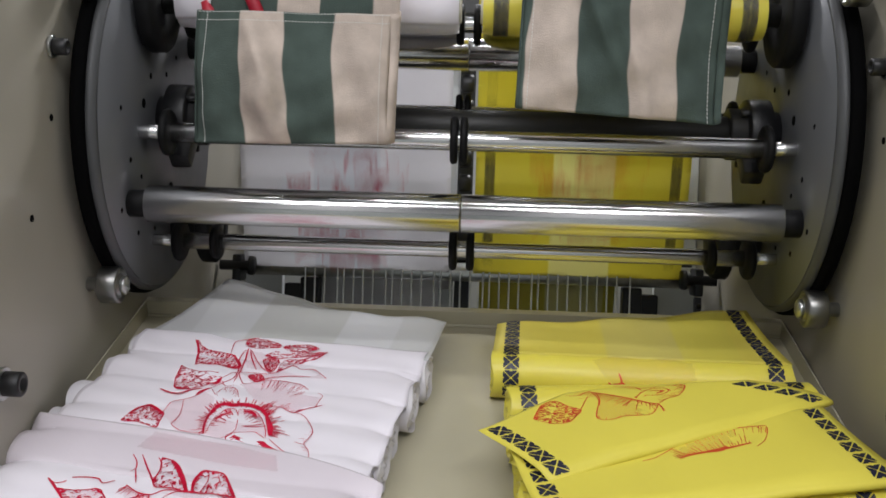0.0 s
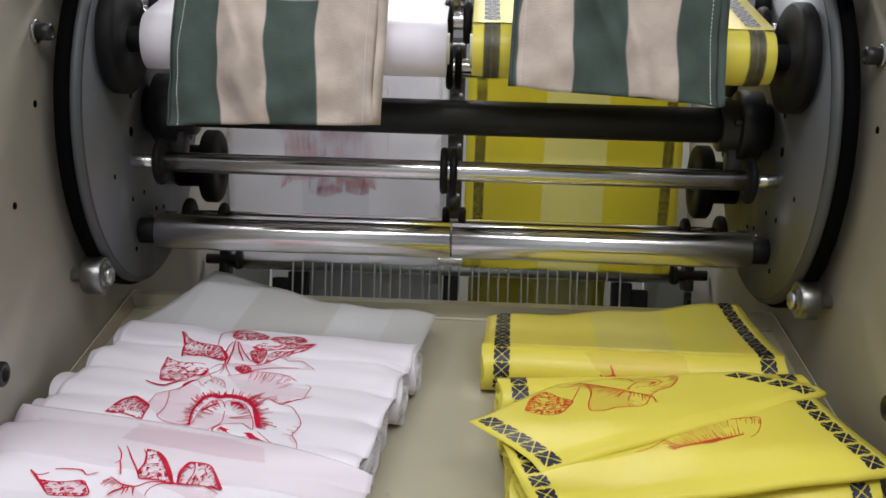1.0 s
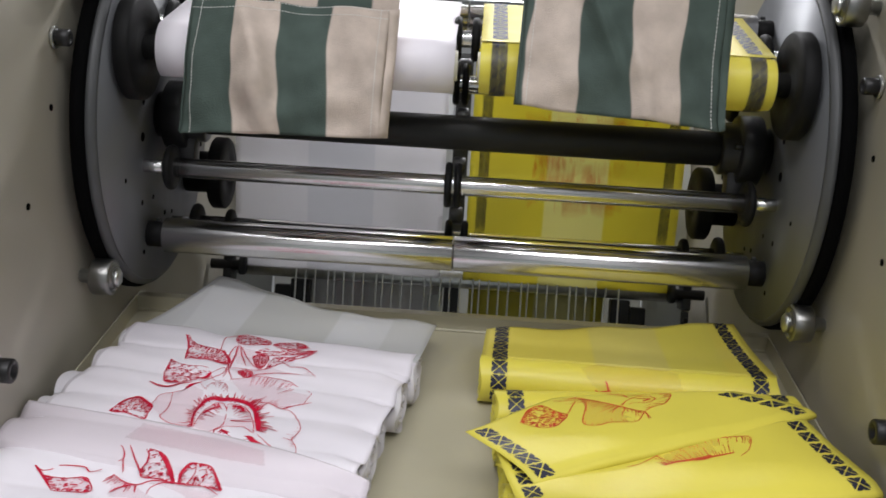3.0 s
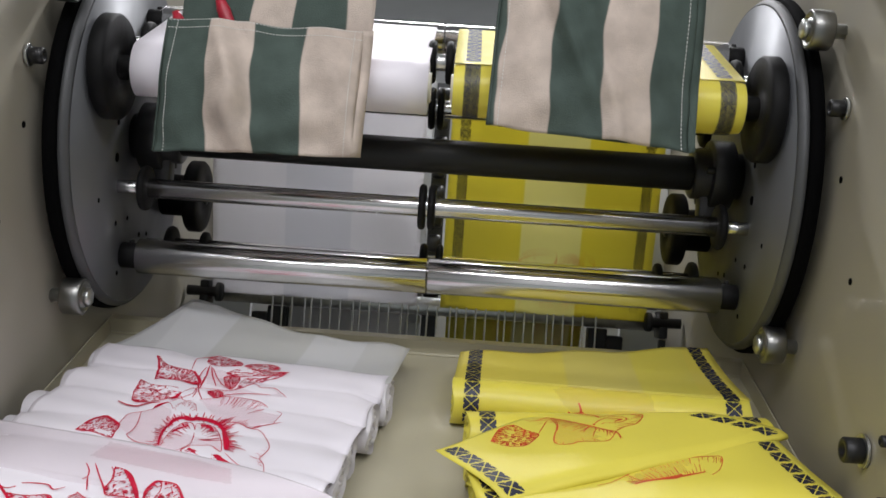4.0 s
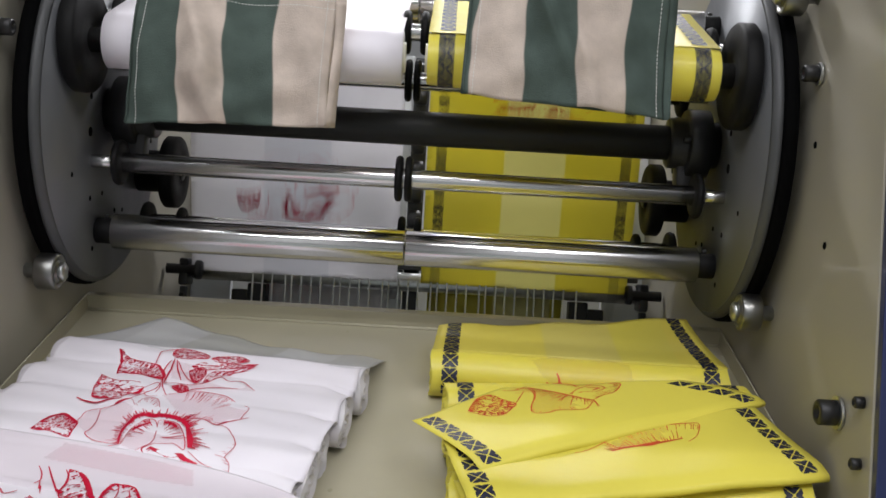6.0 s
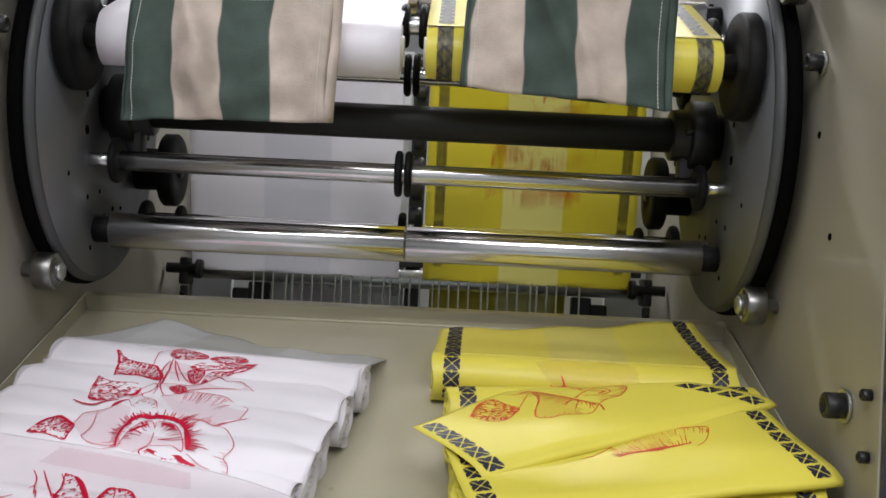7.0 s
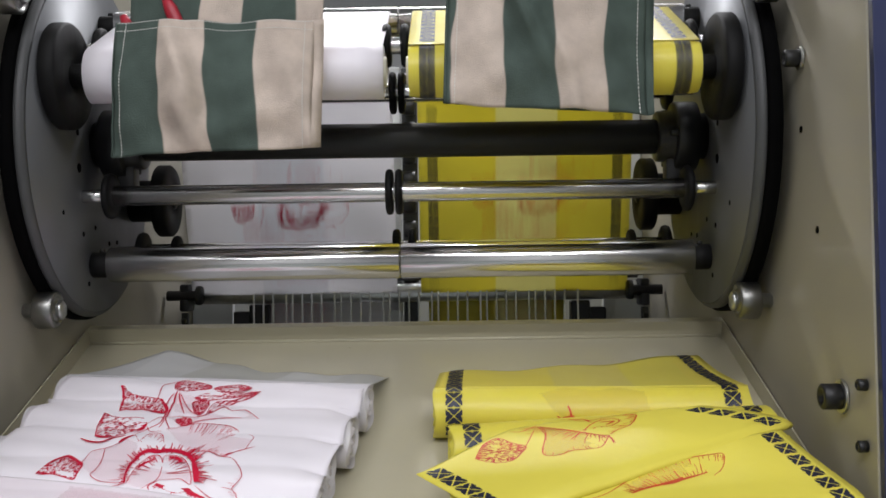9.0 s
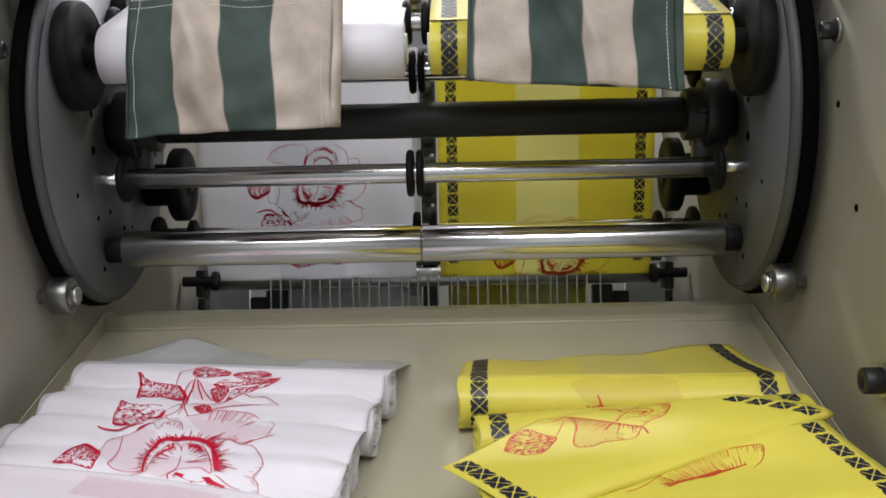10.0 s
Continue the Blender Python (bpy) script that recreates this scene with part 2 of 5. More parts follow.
for lx, ly, lz, lw in LAMPS:
    th = empty("tube_lamp", pose(lx, ly, lz))
    tagged(th, "white tube lamp on the hall ceiling", "lamp", "hall lamps")
    bm = bmesh.new()
    box(bm, -0.62, 0.62, -0.09, 0.09, 0.06, 0.2, 0.006)
    part("housing", bm, panel_white, th, smooth=False)
    for s in (-0.045, 0.045):
        bm = bmesh.new()
        rod_x(bm, -0.6, 0.6, s, 0.035, 0.013, 12)
        part("tube", bm, tube_glow, th, "glowing white tube")

# ---- side plates of the machine ----
CY, CZ = 1.155, 0.741          # axis of the turret
PX = 0.44                      # inner face of each plate
for s, nm in ((-1, "side_plate_west"), (1, "side_plate_east")):
    th = empty(nm)
    tagged(th, "beige painted steel side plate with bolts and tapped holes", "machine frame", kind="structure")
    holes = [(0.919, 0.713, 0.0042), (0.880, 0.604, 0.0042), (0.905, 0.95, 0.0042)]
    bm = bmesh.new()
    box(bm, s * PX if s > 0 else -PX - 0.022, PX + 0.022 if s > 0 else -PX, 0.752, 2.1, -0.5, 1.35, 0.0015)
    plate = part("plate", bm, beige, th, smooth=False)
    for hy, hz, hr in holes:
        bm = bmesh.new()
        rod_x(bm, s * PX - 0.001, s * PX + 0.001, hy, hz, hr * 0.9, 20, 0.0002)
        part("tapped_hole", bm, black_ring, th, "dark tapped hole")
    # black cap screws
    for by, bz, br, bl in ((0.913, 0.788, 0.0092, 0.019), (0.824, 0.441, 0.0125, 0.022), (0.770, 0.458, 0.0055, 0.010), (0.772, 0.402, 0.0055, 0.010)):
        bm = bmesh.new()
        m = Matrix.Translation((s * PX, by, bz)) @ Matrix.Rotation(radians(-90 * s), 4, "Y")
        lathe(bm, [(0, 0.001), (br, 0.001), (br, bl - 0.0015), (br - 0.0015, bl), (br * 0.55, bl), (br * 0.5, bl - br * 0.6), (0, bl - br * 0.6)], 24, m)
        screw = part("cap_screw", bm, black_steel, th, "black socket-head cap screw")
        if br > 0.008:
            bm = bmesh.new()
            ring_x(bm, s * PX - s * 0.001 - 0.0015, s * PX - s * 0.001 + 0.0015, by, bz, br * 0.6, br * 1.32, 28, 0.0005)
            bmesh.ops.translate(bm, vec=(-s * 0.0016, 0, 0), verts=bm.verts)
            part("washer", bm, zinc, screw, "zinc washer")
    # follower bearings that carry the turret disc
    for by, bz in ((1.031, 0.5285), (0.931, 0.876)):
        bm = bmesh.new()
        m = Matrix.Translation((s * 0.424, by, bz)) @ Matrix.Rotation(radians(-90 * s), 4, "Y")
        lathe(bm, [(0.008, 0), (0.0205, 0.0), (0.022, 0.002), (0.022, 0.022), (0.0205, 0.024), (0.017, 0.024), (0.0165, 0.0225), (0.0125, 0.0225), (0.012, 0.025), (0.008, 0.025)], 40, m)
        brg = part("follower_bearing", bm, bearing_steel, th, "bright steel follower bearing")
        bm = bmesh.new()
        m = Matrix.Translation((s * PX, by, bz)) @ Matrix.Rotation(radians(-90 * s), 4, "Y")
        lathe(bm, [(0, 0), (0.0085, 0), (0.0085, 0.041), (0.0115, 0.0412), (0.0115, 0.0455), (0.0105, 0.047), (0, 0.047)], 6, m)
        part("bolt", bm, zinc, brg, "zinc hexagon bolt", angle=20)
    # blue front post
    bm = bmesh.new()
    box(bm, min(s * 0.462, s * 0.60), max(s * 0.462, s * 0.60), 0.748, 0.90, -0.5, 1.35, 0.003)
    box(bm, min(s * 0.4415, s * 0.464), max(s * 0.4415, s * 0.464), 0.742, 0.7515, -0.5, 1.35, 0.001)
    part("front_post", bm, blue_paint, th, "dark blue painted front post", smooth=False)

# rail above that carries the tool bags
bm = bmesh.new()
rod_x(bm, -0.452, 0.452, 0.985, 1.045, 0.011)
tagged(part("rail", bm, steel), "steel cross rail above the turret", "rail", kind="structure")

# ---- sloped tray ----
SLOPE = Matrix.Rotation(radians(22), 4, "X")
TF = -0.022      # tray floor below the rim
tray = empty("chute_tray", SLOPE.copy())
tagged(tray, "beige painted sheet-metal tray sloping down from the turret", "tray")
bm = bmesh.new()
box(bm, -0.4385, 0.4385, 0.42, 1.3225, TF - 0.002, TF, 0.0004)
part("floor_sheet", bm, tray_paint, tray, smooth=False)
bm = bmesh.new()
box(bm, -0.4385, 0.4385, 1.3225, 1.3245, TF - 0.002, 0.0, 0.0006)
box(bm, -0.4385, 0.4385, 1.3245, 1.336, -0.002, 0.0, 0.0005)
part("back_lip", bm, tray_paint, tray, smooth=False)
bm = bmesh.new()
rod_x(bm, -0.436, 0.436, 1.3212, TF + 0.0012, 0.0022, 10, 0.0005)
part("back_bend", bm, tray_paint, tray)
for s in (-1, 1):
    bm = bmesh.new()
    box(bm, min(s * 0.4365, s * 0.4385), max(s * 0.4365, s * 0.4385), 0.42, 1.3225, TF, 0.001, 0.0005)
    part("side_lip", bm, tray_paint, tray, smooth=False)

# ---- turret: two discs, their bars and chucks, all turning about one axis ----
turret = empty("winding_turret", pose(0, CY, CZ))
tagged(turret, "two-disc winding turret with chrome rollers and black chucks", "turret")


def polar(r, a):
    return r * math.cos(radians(a)), r * math.sin(radians(a))


for s in (-1, 1):
    bm = bmesh.new()
    m = Matrix.Translation((s * 0.409, 0, 0)) @ Matrix.Rotation(radians(-90 * s), 4, "Y")
    lathe(bm, [(0, 0), (0.2180, 0), (0.2180, 0.012), (0, 0.012)], 128, m)
    part("disc", bm, disc_steel, turret, "grey steel turret disc", angle=20)
    bm = bmesh.new()
    lathe(bm, [(0.2183, 0), (0.223, 0), (0.225, 0.001), (0.225, 0.006), (0.2205, 0.0108), (0.2183, 0.0118)], 128, m, closed=True)
    part("disc_edge", bm, edge_steel, turret, "dull bevelled disc edge", angle=20)
    bm = bmesh.new()
    ring_x(bm, 0.4095 if s > 0 else -0.425, 0.425 if s > 0 else -0.4095, 0, 0, 0.17, 0.2290, 128, 0.003)
    part("rim_ring", bm, black_ring, turret, "black rim ring")
    # dark bores in the disc face
    rnd = random.Random(5)
    bores = [(0.098, 152, 0.009), (0.098, -28, 0.009), (0.075, -150, 0.006), (0.13, -113, 0.0034), (0.135, -72, 0.0034), (0.17, -80, 0.0032), (0.185, -100, 0.0032), (0.07, 175, 0.004),
             (0.118, 140, 0.003), (0.125, 168, 0.003), (0.15, -140, 0.003), (0.145, -60, 0.003), (0.11, -95, 0.003), (0.06, 120, 0.0035), (0.1, 100, 0.003), (0.15, 60, 0.003), (0.12, 20, 0.003)]
    for br_, ba, rr_ in bores:
        by, bz = polar(br_, ba)
        bm = bmesh.new()
        rod_x(bm, s * 0.397 - 0.0006, s * 0.397 + 0.0006, by, bz, rr_, 18, 0.0002)
        part("bore", bm, black_ring, turret, "dark bore")
# black central shaft with its bearing blocks
bm = bmesh.new()
rod_x(bm, -0.36, 0.36, 0, 0, 0.0225, 48)
part("central_shaft", bm, shaft_black, turret, "thick matt black central shaft")
for s in (-1, 1):
    bm = bmesh.new()
    m = Matrix.Translation((s * 0.334, 0, 0)) @ Matrix.Rotation(radians(90 * s), 4, "Y")
    lathe(bm, [(0.02, 0), (0.031, 0), (0.033, 0.002), (0.033, 0.020), (0.036, 0.022), (0.044, 0.022), (0.045, 0.024), (0.045, 0.050), (0.03, 0.052), (0.03, 0.063), (0.02, 0.063)], 40, m)
    hub = part("shaft_hub", bm, black_steel, turret, "black flanged hub")
    for k in range(3):
        hy, hz = polar(0.0385, 60 + 120 * k)
        bm = bmesh.new()
        rod_x(bm, s * 0.352 - 0.006, s * 0.352 + 0.006, hy, hz, 0.0045, 12, 0.001)
        part("hub_screw", bm, black_steel, hub)
    # lever block beside the hub
    bm = bmesh.new()
    box(bm, min(s * 0.345, s * 0.372), max(s * 0.345, s * 0.372), -0.012, 0.012, -0.075, -0.02, 0.004)
    part("lever", bm, black_steel, turret, "black lever block")


def collar_x(x, y, z, r, w, name="collar"):
    bm = bmesh.new()
    m = Matrix.Translation((x - w / 2, y, z)) @ AX
    lathe(bm, [(0.006, 0), (r - w * 0.4, 0), (r - w * 0.12, w * 0.15), (r, w * 0.5), (r - w * 0.12, w * 0.85), (r - w * 0.4, w), (0.006, w)], 40, m)
    return part(name, bm, rubber, turret, "black disc collar")


for flip in (0, 180):
    # slim guide rod with collars
    y, z = polar(0.088, -125 + flip)
    bm = bmesh.new()
    rod_x(bm, -0.372, 0.372, y, z, 0.0125)
    part("guide_rod", bm, chrome, turret, "slim chrome guide rod")
    for s in (-1, 1):
        bm = bmesh.new()
        rod_x(bm, min(s * 0.3715, s * 0.40), max(s * 0.3715, s * 0.40), y, z, 0.0085, 24)
        part("rod_end", bm, steel, turret)
        collar_x(s * 0.362, y, z, 0.029, 0.010)
    collar_x(-0.0110, y, z, 0.029, 0.009)
    collar_x(0.0010, y, z, 0.029, 0.009)
    # thick chrome roller in two halves
    y, z = polar(0.159, -96 + flip)
    for x0, x1 in ((-0.375, -0.0008), (0.0008, 0.375)):
        bm = bmesh.new()
        rod_x(bm, x0, x1, y, z, 0.0225, 48, 0.0012)
        part("chrome_roller", bm, chrome, turret, "polished chrome roller")
    for s in (-1, 1):
        bm = bmesh.new()
        rod_x(bm, min(s * 0.3752, s * 0.398), max(s * 0.3752, s * 0.398), y, z, 0.0165, 28)
        end = part("roller_end", bm, rubber, turret, "black roller end")
        bm = bmesh.new()
        rod_x(bm, min(s * 0.382, s * 0.388), max(s * 0.382, s * 0.388), y, z + 0.018, 0.003, 10, 0.0005)
        part("grub_screw", bm, black_steel, end)
    # second guide rod
    y, z = polar(0.160, -60) if flip == 0 else polar(0.1327, 127)
    bm = bmesh.new()
    rod_x(bm, -0.372, 0.372, y, z, 0.0105)
    part("guide_rod", bm, chrome, turret, "slim chrome guide rod")
    for s in (-1, 1):
        bm = bmesh.new()
        rod_x(bm, min(s * 0.3715, s * 0.40), max(s * 0.3715, s * 0.40), y, z, 0.0075, 24)
        part("rod_end", bm, steel, turret)
        collar_x(s * 0.362, y, z, 0.027, 0.012)
        collar_x(s * 0.315, y, z, 0.022, 0.010)
    collar_x(-0.010, y, z, 0.027, 0.010)
    collar_x(0.012, y, z, 0.027, 0.010)
    # winding spindle and its chucks
    y, z = polar(0.155, 157 + flip - (1.2 if flip else 0))
    fx = 0.372 if flip == 0 else 0.338
    if flip == 0:
        for x0, x1 in ((-0.375, -0.022), (0.028, 0.375)):
            bm = bmesh.new()
            rod_x(bm, x0, x1, y, z, 0.0145, 40)
            part("spindle", bm, steel, turret, "steel winding spindle")
    for s in (-1, 1):
        bm = bmesh.new()
        m = Matrix.Translation((s * 0.397, y, z)) @ Matrix.Rotation(radians(-90 * s), 4, "Y")
        d = 0.397 - fx
        rr = 0.062 if flip == 0 else 0.052
        lathe(bm, [(0, 0), (0.03, 0), (0.03, d - 0.020), (rr - 0.002, d - 0.020), (rr, d - 0.018), (rr, d - 0.003), (rr - 0.003, d), (0.02, d), (0.0185, d - 0.002), (0, d - 0.002)], 56, m)
        part("chuck", bm, rubber, turret, "round black chuck")
        if flip:
            bm = bmesh.new()
            rod_x(bm, min(s * fx, s * (fx - 0.004)), max(s * fx, s * (fx - 0.004)), y, z, 0.012, 24)
            part("chuck_pin", bm, black_steel, turret)

# ---- rear: idle roller, webs, cords, panels ----
WHITE_X, YELLOW_X, WEB_W = -0.212, 0.194, 0.364


def web_y(z):
    return 1.61 - 0.286 * (z - 0.54)


bm = bmesh.new()
rod_x(bm, -0.395, 0.395, web_y(0.54) + 0.019, 0.535, 0.0165)
roller = tagged(part("idle_roller", bm, zinc), "dull steel idle roller under the webs", "roller")
for s in (-1, 1):
    th = empty("roller_bracket", pose(s * 0.405, 1.60, 0.535))
    tagged(th, "black bracket holding the idle roller", "bracket", "roller brackets")
    bm = bmesh.new()
    box(bm, -0.008, 0.008, -0.006, 0.040, -0.028, 0.020, 0.004)
    part("clamp", bm, black_steel, th)
    bm = bmesh.new()
    lathe(bm, [(0, -0.032), (0.015, -0.032), (0.017, -0.029), (0.017, -0.022), (0.009, -0.020), (0.009, 0.03), (0, 0.03)], 28, Matrix.Rotation(radians(90 * s), 4, "Y"))
    part("end_cap", bm, black_steel, th)
    bm = bmesh.new()
    rod_x(bm, -0.004, 0.004, -0.005, -0.045, 0.005, 10)
    part("clamp_screw", bm, black_steel, th)
    bm = bmesh.new()
    box(bm, -0.006, 0.006, 0.0, 0.012, -0.52, -0.03, 0.002)
    part("stay", bm, dark_grey, th, "dark upright stay")

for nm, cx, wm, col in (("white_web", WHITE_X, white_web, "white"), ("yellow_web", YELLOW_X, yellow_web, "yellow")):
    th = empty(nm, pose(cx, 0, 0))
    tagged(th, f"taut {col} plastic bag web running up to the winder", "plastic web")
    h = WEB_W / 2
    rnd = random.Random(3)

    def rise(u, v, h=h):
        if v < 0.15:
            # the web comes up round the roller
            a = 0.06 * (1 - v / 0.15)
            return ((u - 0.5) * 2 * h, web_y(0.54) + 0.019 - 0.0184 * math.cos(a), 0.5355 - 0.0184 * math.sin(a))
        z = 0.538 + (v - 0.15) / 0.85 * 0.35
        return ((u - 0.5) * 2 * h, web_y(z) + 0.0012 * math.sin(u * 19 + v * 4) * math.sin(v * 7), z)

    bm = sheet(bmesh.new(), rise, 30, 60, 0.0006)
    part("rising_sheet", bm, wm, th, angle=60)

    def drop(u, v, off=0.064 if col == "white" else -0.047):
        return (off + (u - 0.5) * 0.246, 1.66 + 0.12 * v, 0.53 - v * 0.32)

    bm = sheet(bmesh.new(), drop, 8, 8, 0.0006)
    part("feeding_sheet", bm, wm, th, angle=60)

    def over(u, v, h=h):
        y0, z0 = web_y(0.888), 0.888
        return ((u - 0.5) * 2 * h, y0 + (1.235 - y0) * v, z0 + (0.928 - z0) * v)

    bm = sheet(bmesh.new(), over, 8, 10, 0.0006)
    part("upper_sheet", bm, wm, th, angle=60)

# white cords in front of the feeding sheets
for k in range(34):
    x = -0.285 + k * 0.0172 + (0.006 if k % 5 == 3 else 0)
    bm = bmesh.new()
    lathe(bm, [(0.0016, 0), (0.0016, 0.372)], 8, Matrix.Translation((x, 1.6105, 0.165)))
    tagged(part("guide_cord", bm, string_white), "thin taut white guide cord", "cord", "row of guide cords")

# frame behind: dark bed, pale panels
bm = bmesh.new()
box(bm, -0.42, 0.42, 1.60, 2.05, 0.06, 0.166, 0.004)
for side in (-1, 1):
    x = side * 0.279 + (0.016 if side > 0 else 0)
    box(bm, x - 0.017, x + 0.017, 1.622, 1.655, 0.15, 0.517, 0.003)
    x += side * 0.031
    box(bm, x - 0.0145, x + 0.0145, 1.624, 1.655, 0.15, 0.505, 0.003)
tagged(part("rear_bed", bm, black_steel, smooth=False), "dark steel bed and posts behind the webs", "machine bed", kind="structure")
bm = bmesh.new()
box(bm, -0.44, 0.44, 2.10, 2.13, -0.5, 0.62, 0.002)
tagged(part("rear_panel", bm, panel_white, smooth=False), "pale grey rear panel of the machine", "panel", kind="structure")
for s in (-1, 1):
    bm = bmesh.new()
    box(bm, min(s * 0.36, s * 0.438), max(s * 0.36, s * 0.438), 1.78, 1.80, 0.0, 1.2, 0.002)
    tagged(part("rear_cheek", bm, panel_white, smooth=False), "pale grey upright sheet beside the webs", "panel", kind="structure")
bm = bmesh.new()
box(bm, -0.40, 0.40, 1.50, 1.535, 0.965, 1.0, 0.003)
tagged(part("upper_crossbar", bm, dark_grey, smooth=False), "dark steel crossbar behind the rolls", "crossbar", kind="structure")
# plate added behind the webs only to keep light off the feeding sheets
bm = bmesh.new()
box(bm, -0.40, 0.40, 1.632, 1.735, 0.556, 0.566, 0.002)
tagged(part("feed_shade_plate", bm, dark_grey, smooth=False), "added dark plate that shades the feed behind the webs", "cover", kind="structure")
# sprocket stack between the webs
stack = empty("roller_stack", pose(-0.006, 1.66, 0))
tagged(stack, "stack of small black pulleys between the webs", "pulleys")
for k in range(9):
    z = 0.56 + 0.045 * k
    bm = bmesh.new()
    ring_x(bm, -0.014, 0.010, 0, z, 0.006, 0.0165, 24, 0.003)
    part("pulley", bm, black_steel, stack)
bm = bmesh.new()
box(bm, -0.045, -0.018, 0.01, 0.02, 0.2, 0.95, 0.001)
part("strip", bm, panel_white, stack, "white backing strip", smooth=False)
bm = bmesh.new()
box(bm, -0.016, 0.012, 0.02, 0.035, 0.2, 0.95, 0.001)
part("channel", bm, dark_grey, stack, smooth=False)

# ---- tool bags of striped canvas ----


def tool_bag(x0, x1, zb0, zb1, ztop, edges, first, seed, tools):
    """A hanging canvas bag: a back cloth up to the rail and a pocket sewn on it."""
    w = x1 - x0
    rnd = random.Random(seed)
    cols = [GREEN, CREAM] if first == "green" else [CREAM, GREEN]
    stops = [(e + 0.015, cols[i % 2]) for i, e in enumerate(edges)]
    th = empty("tool_bag", pose(x0, 0.985, 1.045))
    HANG = Matrix.Translation((0, -0.985, -1.045))
    tagged(th, "canvas tool bag with green and cream stripes hanging from the rail", "tool bag", "hanging tool bags")
    cm = canvas("striped_canvas", stops)

    def bow(u, v):
        return (0.0055 * math.sin(u * 9.5 + seed + 2.2 * v) * (0.35 + 0.65 * math.sin(v * 2.6 + 0.4)) + 0.0035 * math.sin(u * 21 + v * 6 + seed) + 0.004 * math.sin(v * 5 + seed + u * 3) + (1 - v) * (0.0030 * math.sin(u * 15 + v * 11 + seed) * math.sin(v * 5 + 1) + 0.0020 * math.sin(v * 19 - u * 10 + seed)) - 0.004 * v ** 4)

    def front(u, v):
        # v: 0 at the bottom hem, 1 at the pocket's mouth
        zb = zb0 + (zb1 - zb0) * u
        z = zb + (ztop - zb) * v
        swell = 0.016 * math.sin(math.pi * min(1, v * 0.9 + 0.05)) * math.sin(math.pi * min(1, max(0, u))) ** 0.5
        fold = 0.012 * math.exp(-((u - 0.28 - 0.18 * (1 - v)) / 0.07) ** 2) + 0.008 * math.exp(-((u - 0.22 - 0.34 * (1 - v)) / 0.035) ** 2) * math.sin(math.pi * v) + 0.010 * math.exp(-((u - 0.62 + 0.22 * v) / 0.07) ** 2) - 0.006 * math.exp(-((u - 0.45 - 0.1 * v) / 0.08) ** 2)
        side = -0.007 * (1 - v) * (1 - u) + 0.003 * v * math.sin(u * 3)
        return (u * w + side + 0.0035 * math.sin(v * 7 + u * 5 + seed) * math.sin(math.pi * u), 0.945 + 0.014 * v - swell - fold + bow(u, v), z)

    def back(u, v):
        zb = zb0 + 0.004 + (zb1 - zb0) * u
        z = zb + (1.053 - zb) * v
        t = (z - zb) / 0.35
        return (u * w + 0.012 * v + 0.004, 0.962 + 0.0185 * min(1, t) + 0.003 * math.sin(u * 7 + seed) * (1 - v), z)

    bm = sheet(bmesh.new(), back, 36, 24, 0.0016)
    part("back_cloth", bm, canvas("striped_canvas_back", [(e + 0.038, q) for e, q in stops]), th, angle=70, m=HANG)
    bm = sheet(bmesh.new(), front, 60, 44, 0.0016)
    part("pocket", bm, cm, th, angle=70, m=HANG)
    # gusset that closes the pocket's sides
    for u in (0.0, 1.0):
        def gus(a, v, u=u):
            p, q = Vector(front(u, v)), Vector(back(u, min(1, v * (ztop - zb0) / (1.053 - zb0))))
            bulge = (-1 if u == 0 else 1) * 0.006 * math.sin(math.pi * a)
            return p.lerp(q, a) + Vector((bulge, 0, 0))
        bm = sheet(bmesh.new(), gus, 4, 20, 0.0012)
        part("side_gusset", bm, cm, th, angle=70, m=HANG)
    # sewn rows
    def row(path, n, lab):
        b = bmesh.new()
        for i in range(n):
            p, q = Vector(path((i + 0.15) / n)), Vector(path((i + 0.8) / n))
            d = (q - p)
            side = d.cross(Vector((0, -1, 0))).normalized() * 0.00045
            off = Vector((0, -0.0009, 0))
            a = [b.verts.new(p + side + off), b.verts.new(q + side + off), b.verts.new(q - side + off), b.verts.new(p - side + off), b.verts.new((p + q) / 2 + off * 1.6)]
            for k in range(4):
                b.faces.new((a[k], a[(k + 1) % 4], a[4]))
        part("seam", b, thread, th, lab, m=HANG)
    row(lambda k: front(0.045, k), 42, "white stitched seam")
    row(lambda k: front(0.955, k), 42, "white stitched seam")
    if tools:
        row(lambda k: front(k, 0.93), 60, "white stitched seam")
        row(lambda k: front(k, 0.992), 60, "white stitched seam")
    return th


bag_a = tool_bag(-0.303, -0.085, 0.699, 0.704, 0.849, [0.0, 0.053, 0.104, 0.159], "green", 1, True)
bag_b = tool_bag(0.068, 0.284, 0.749, 0.736, 0.93, [0.0, 0.003, 0.060, 0.117, 0.173], "green", 4, False)
# pliers in the pocket
pliers = empty("pliers", pose(-0.245, 0.966, 0.80, 0, -24, 0))
tagged(pliers, "pliers with red plastic handles standing in the striped bag", "pliers")
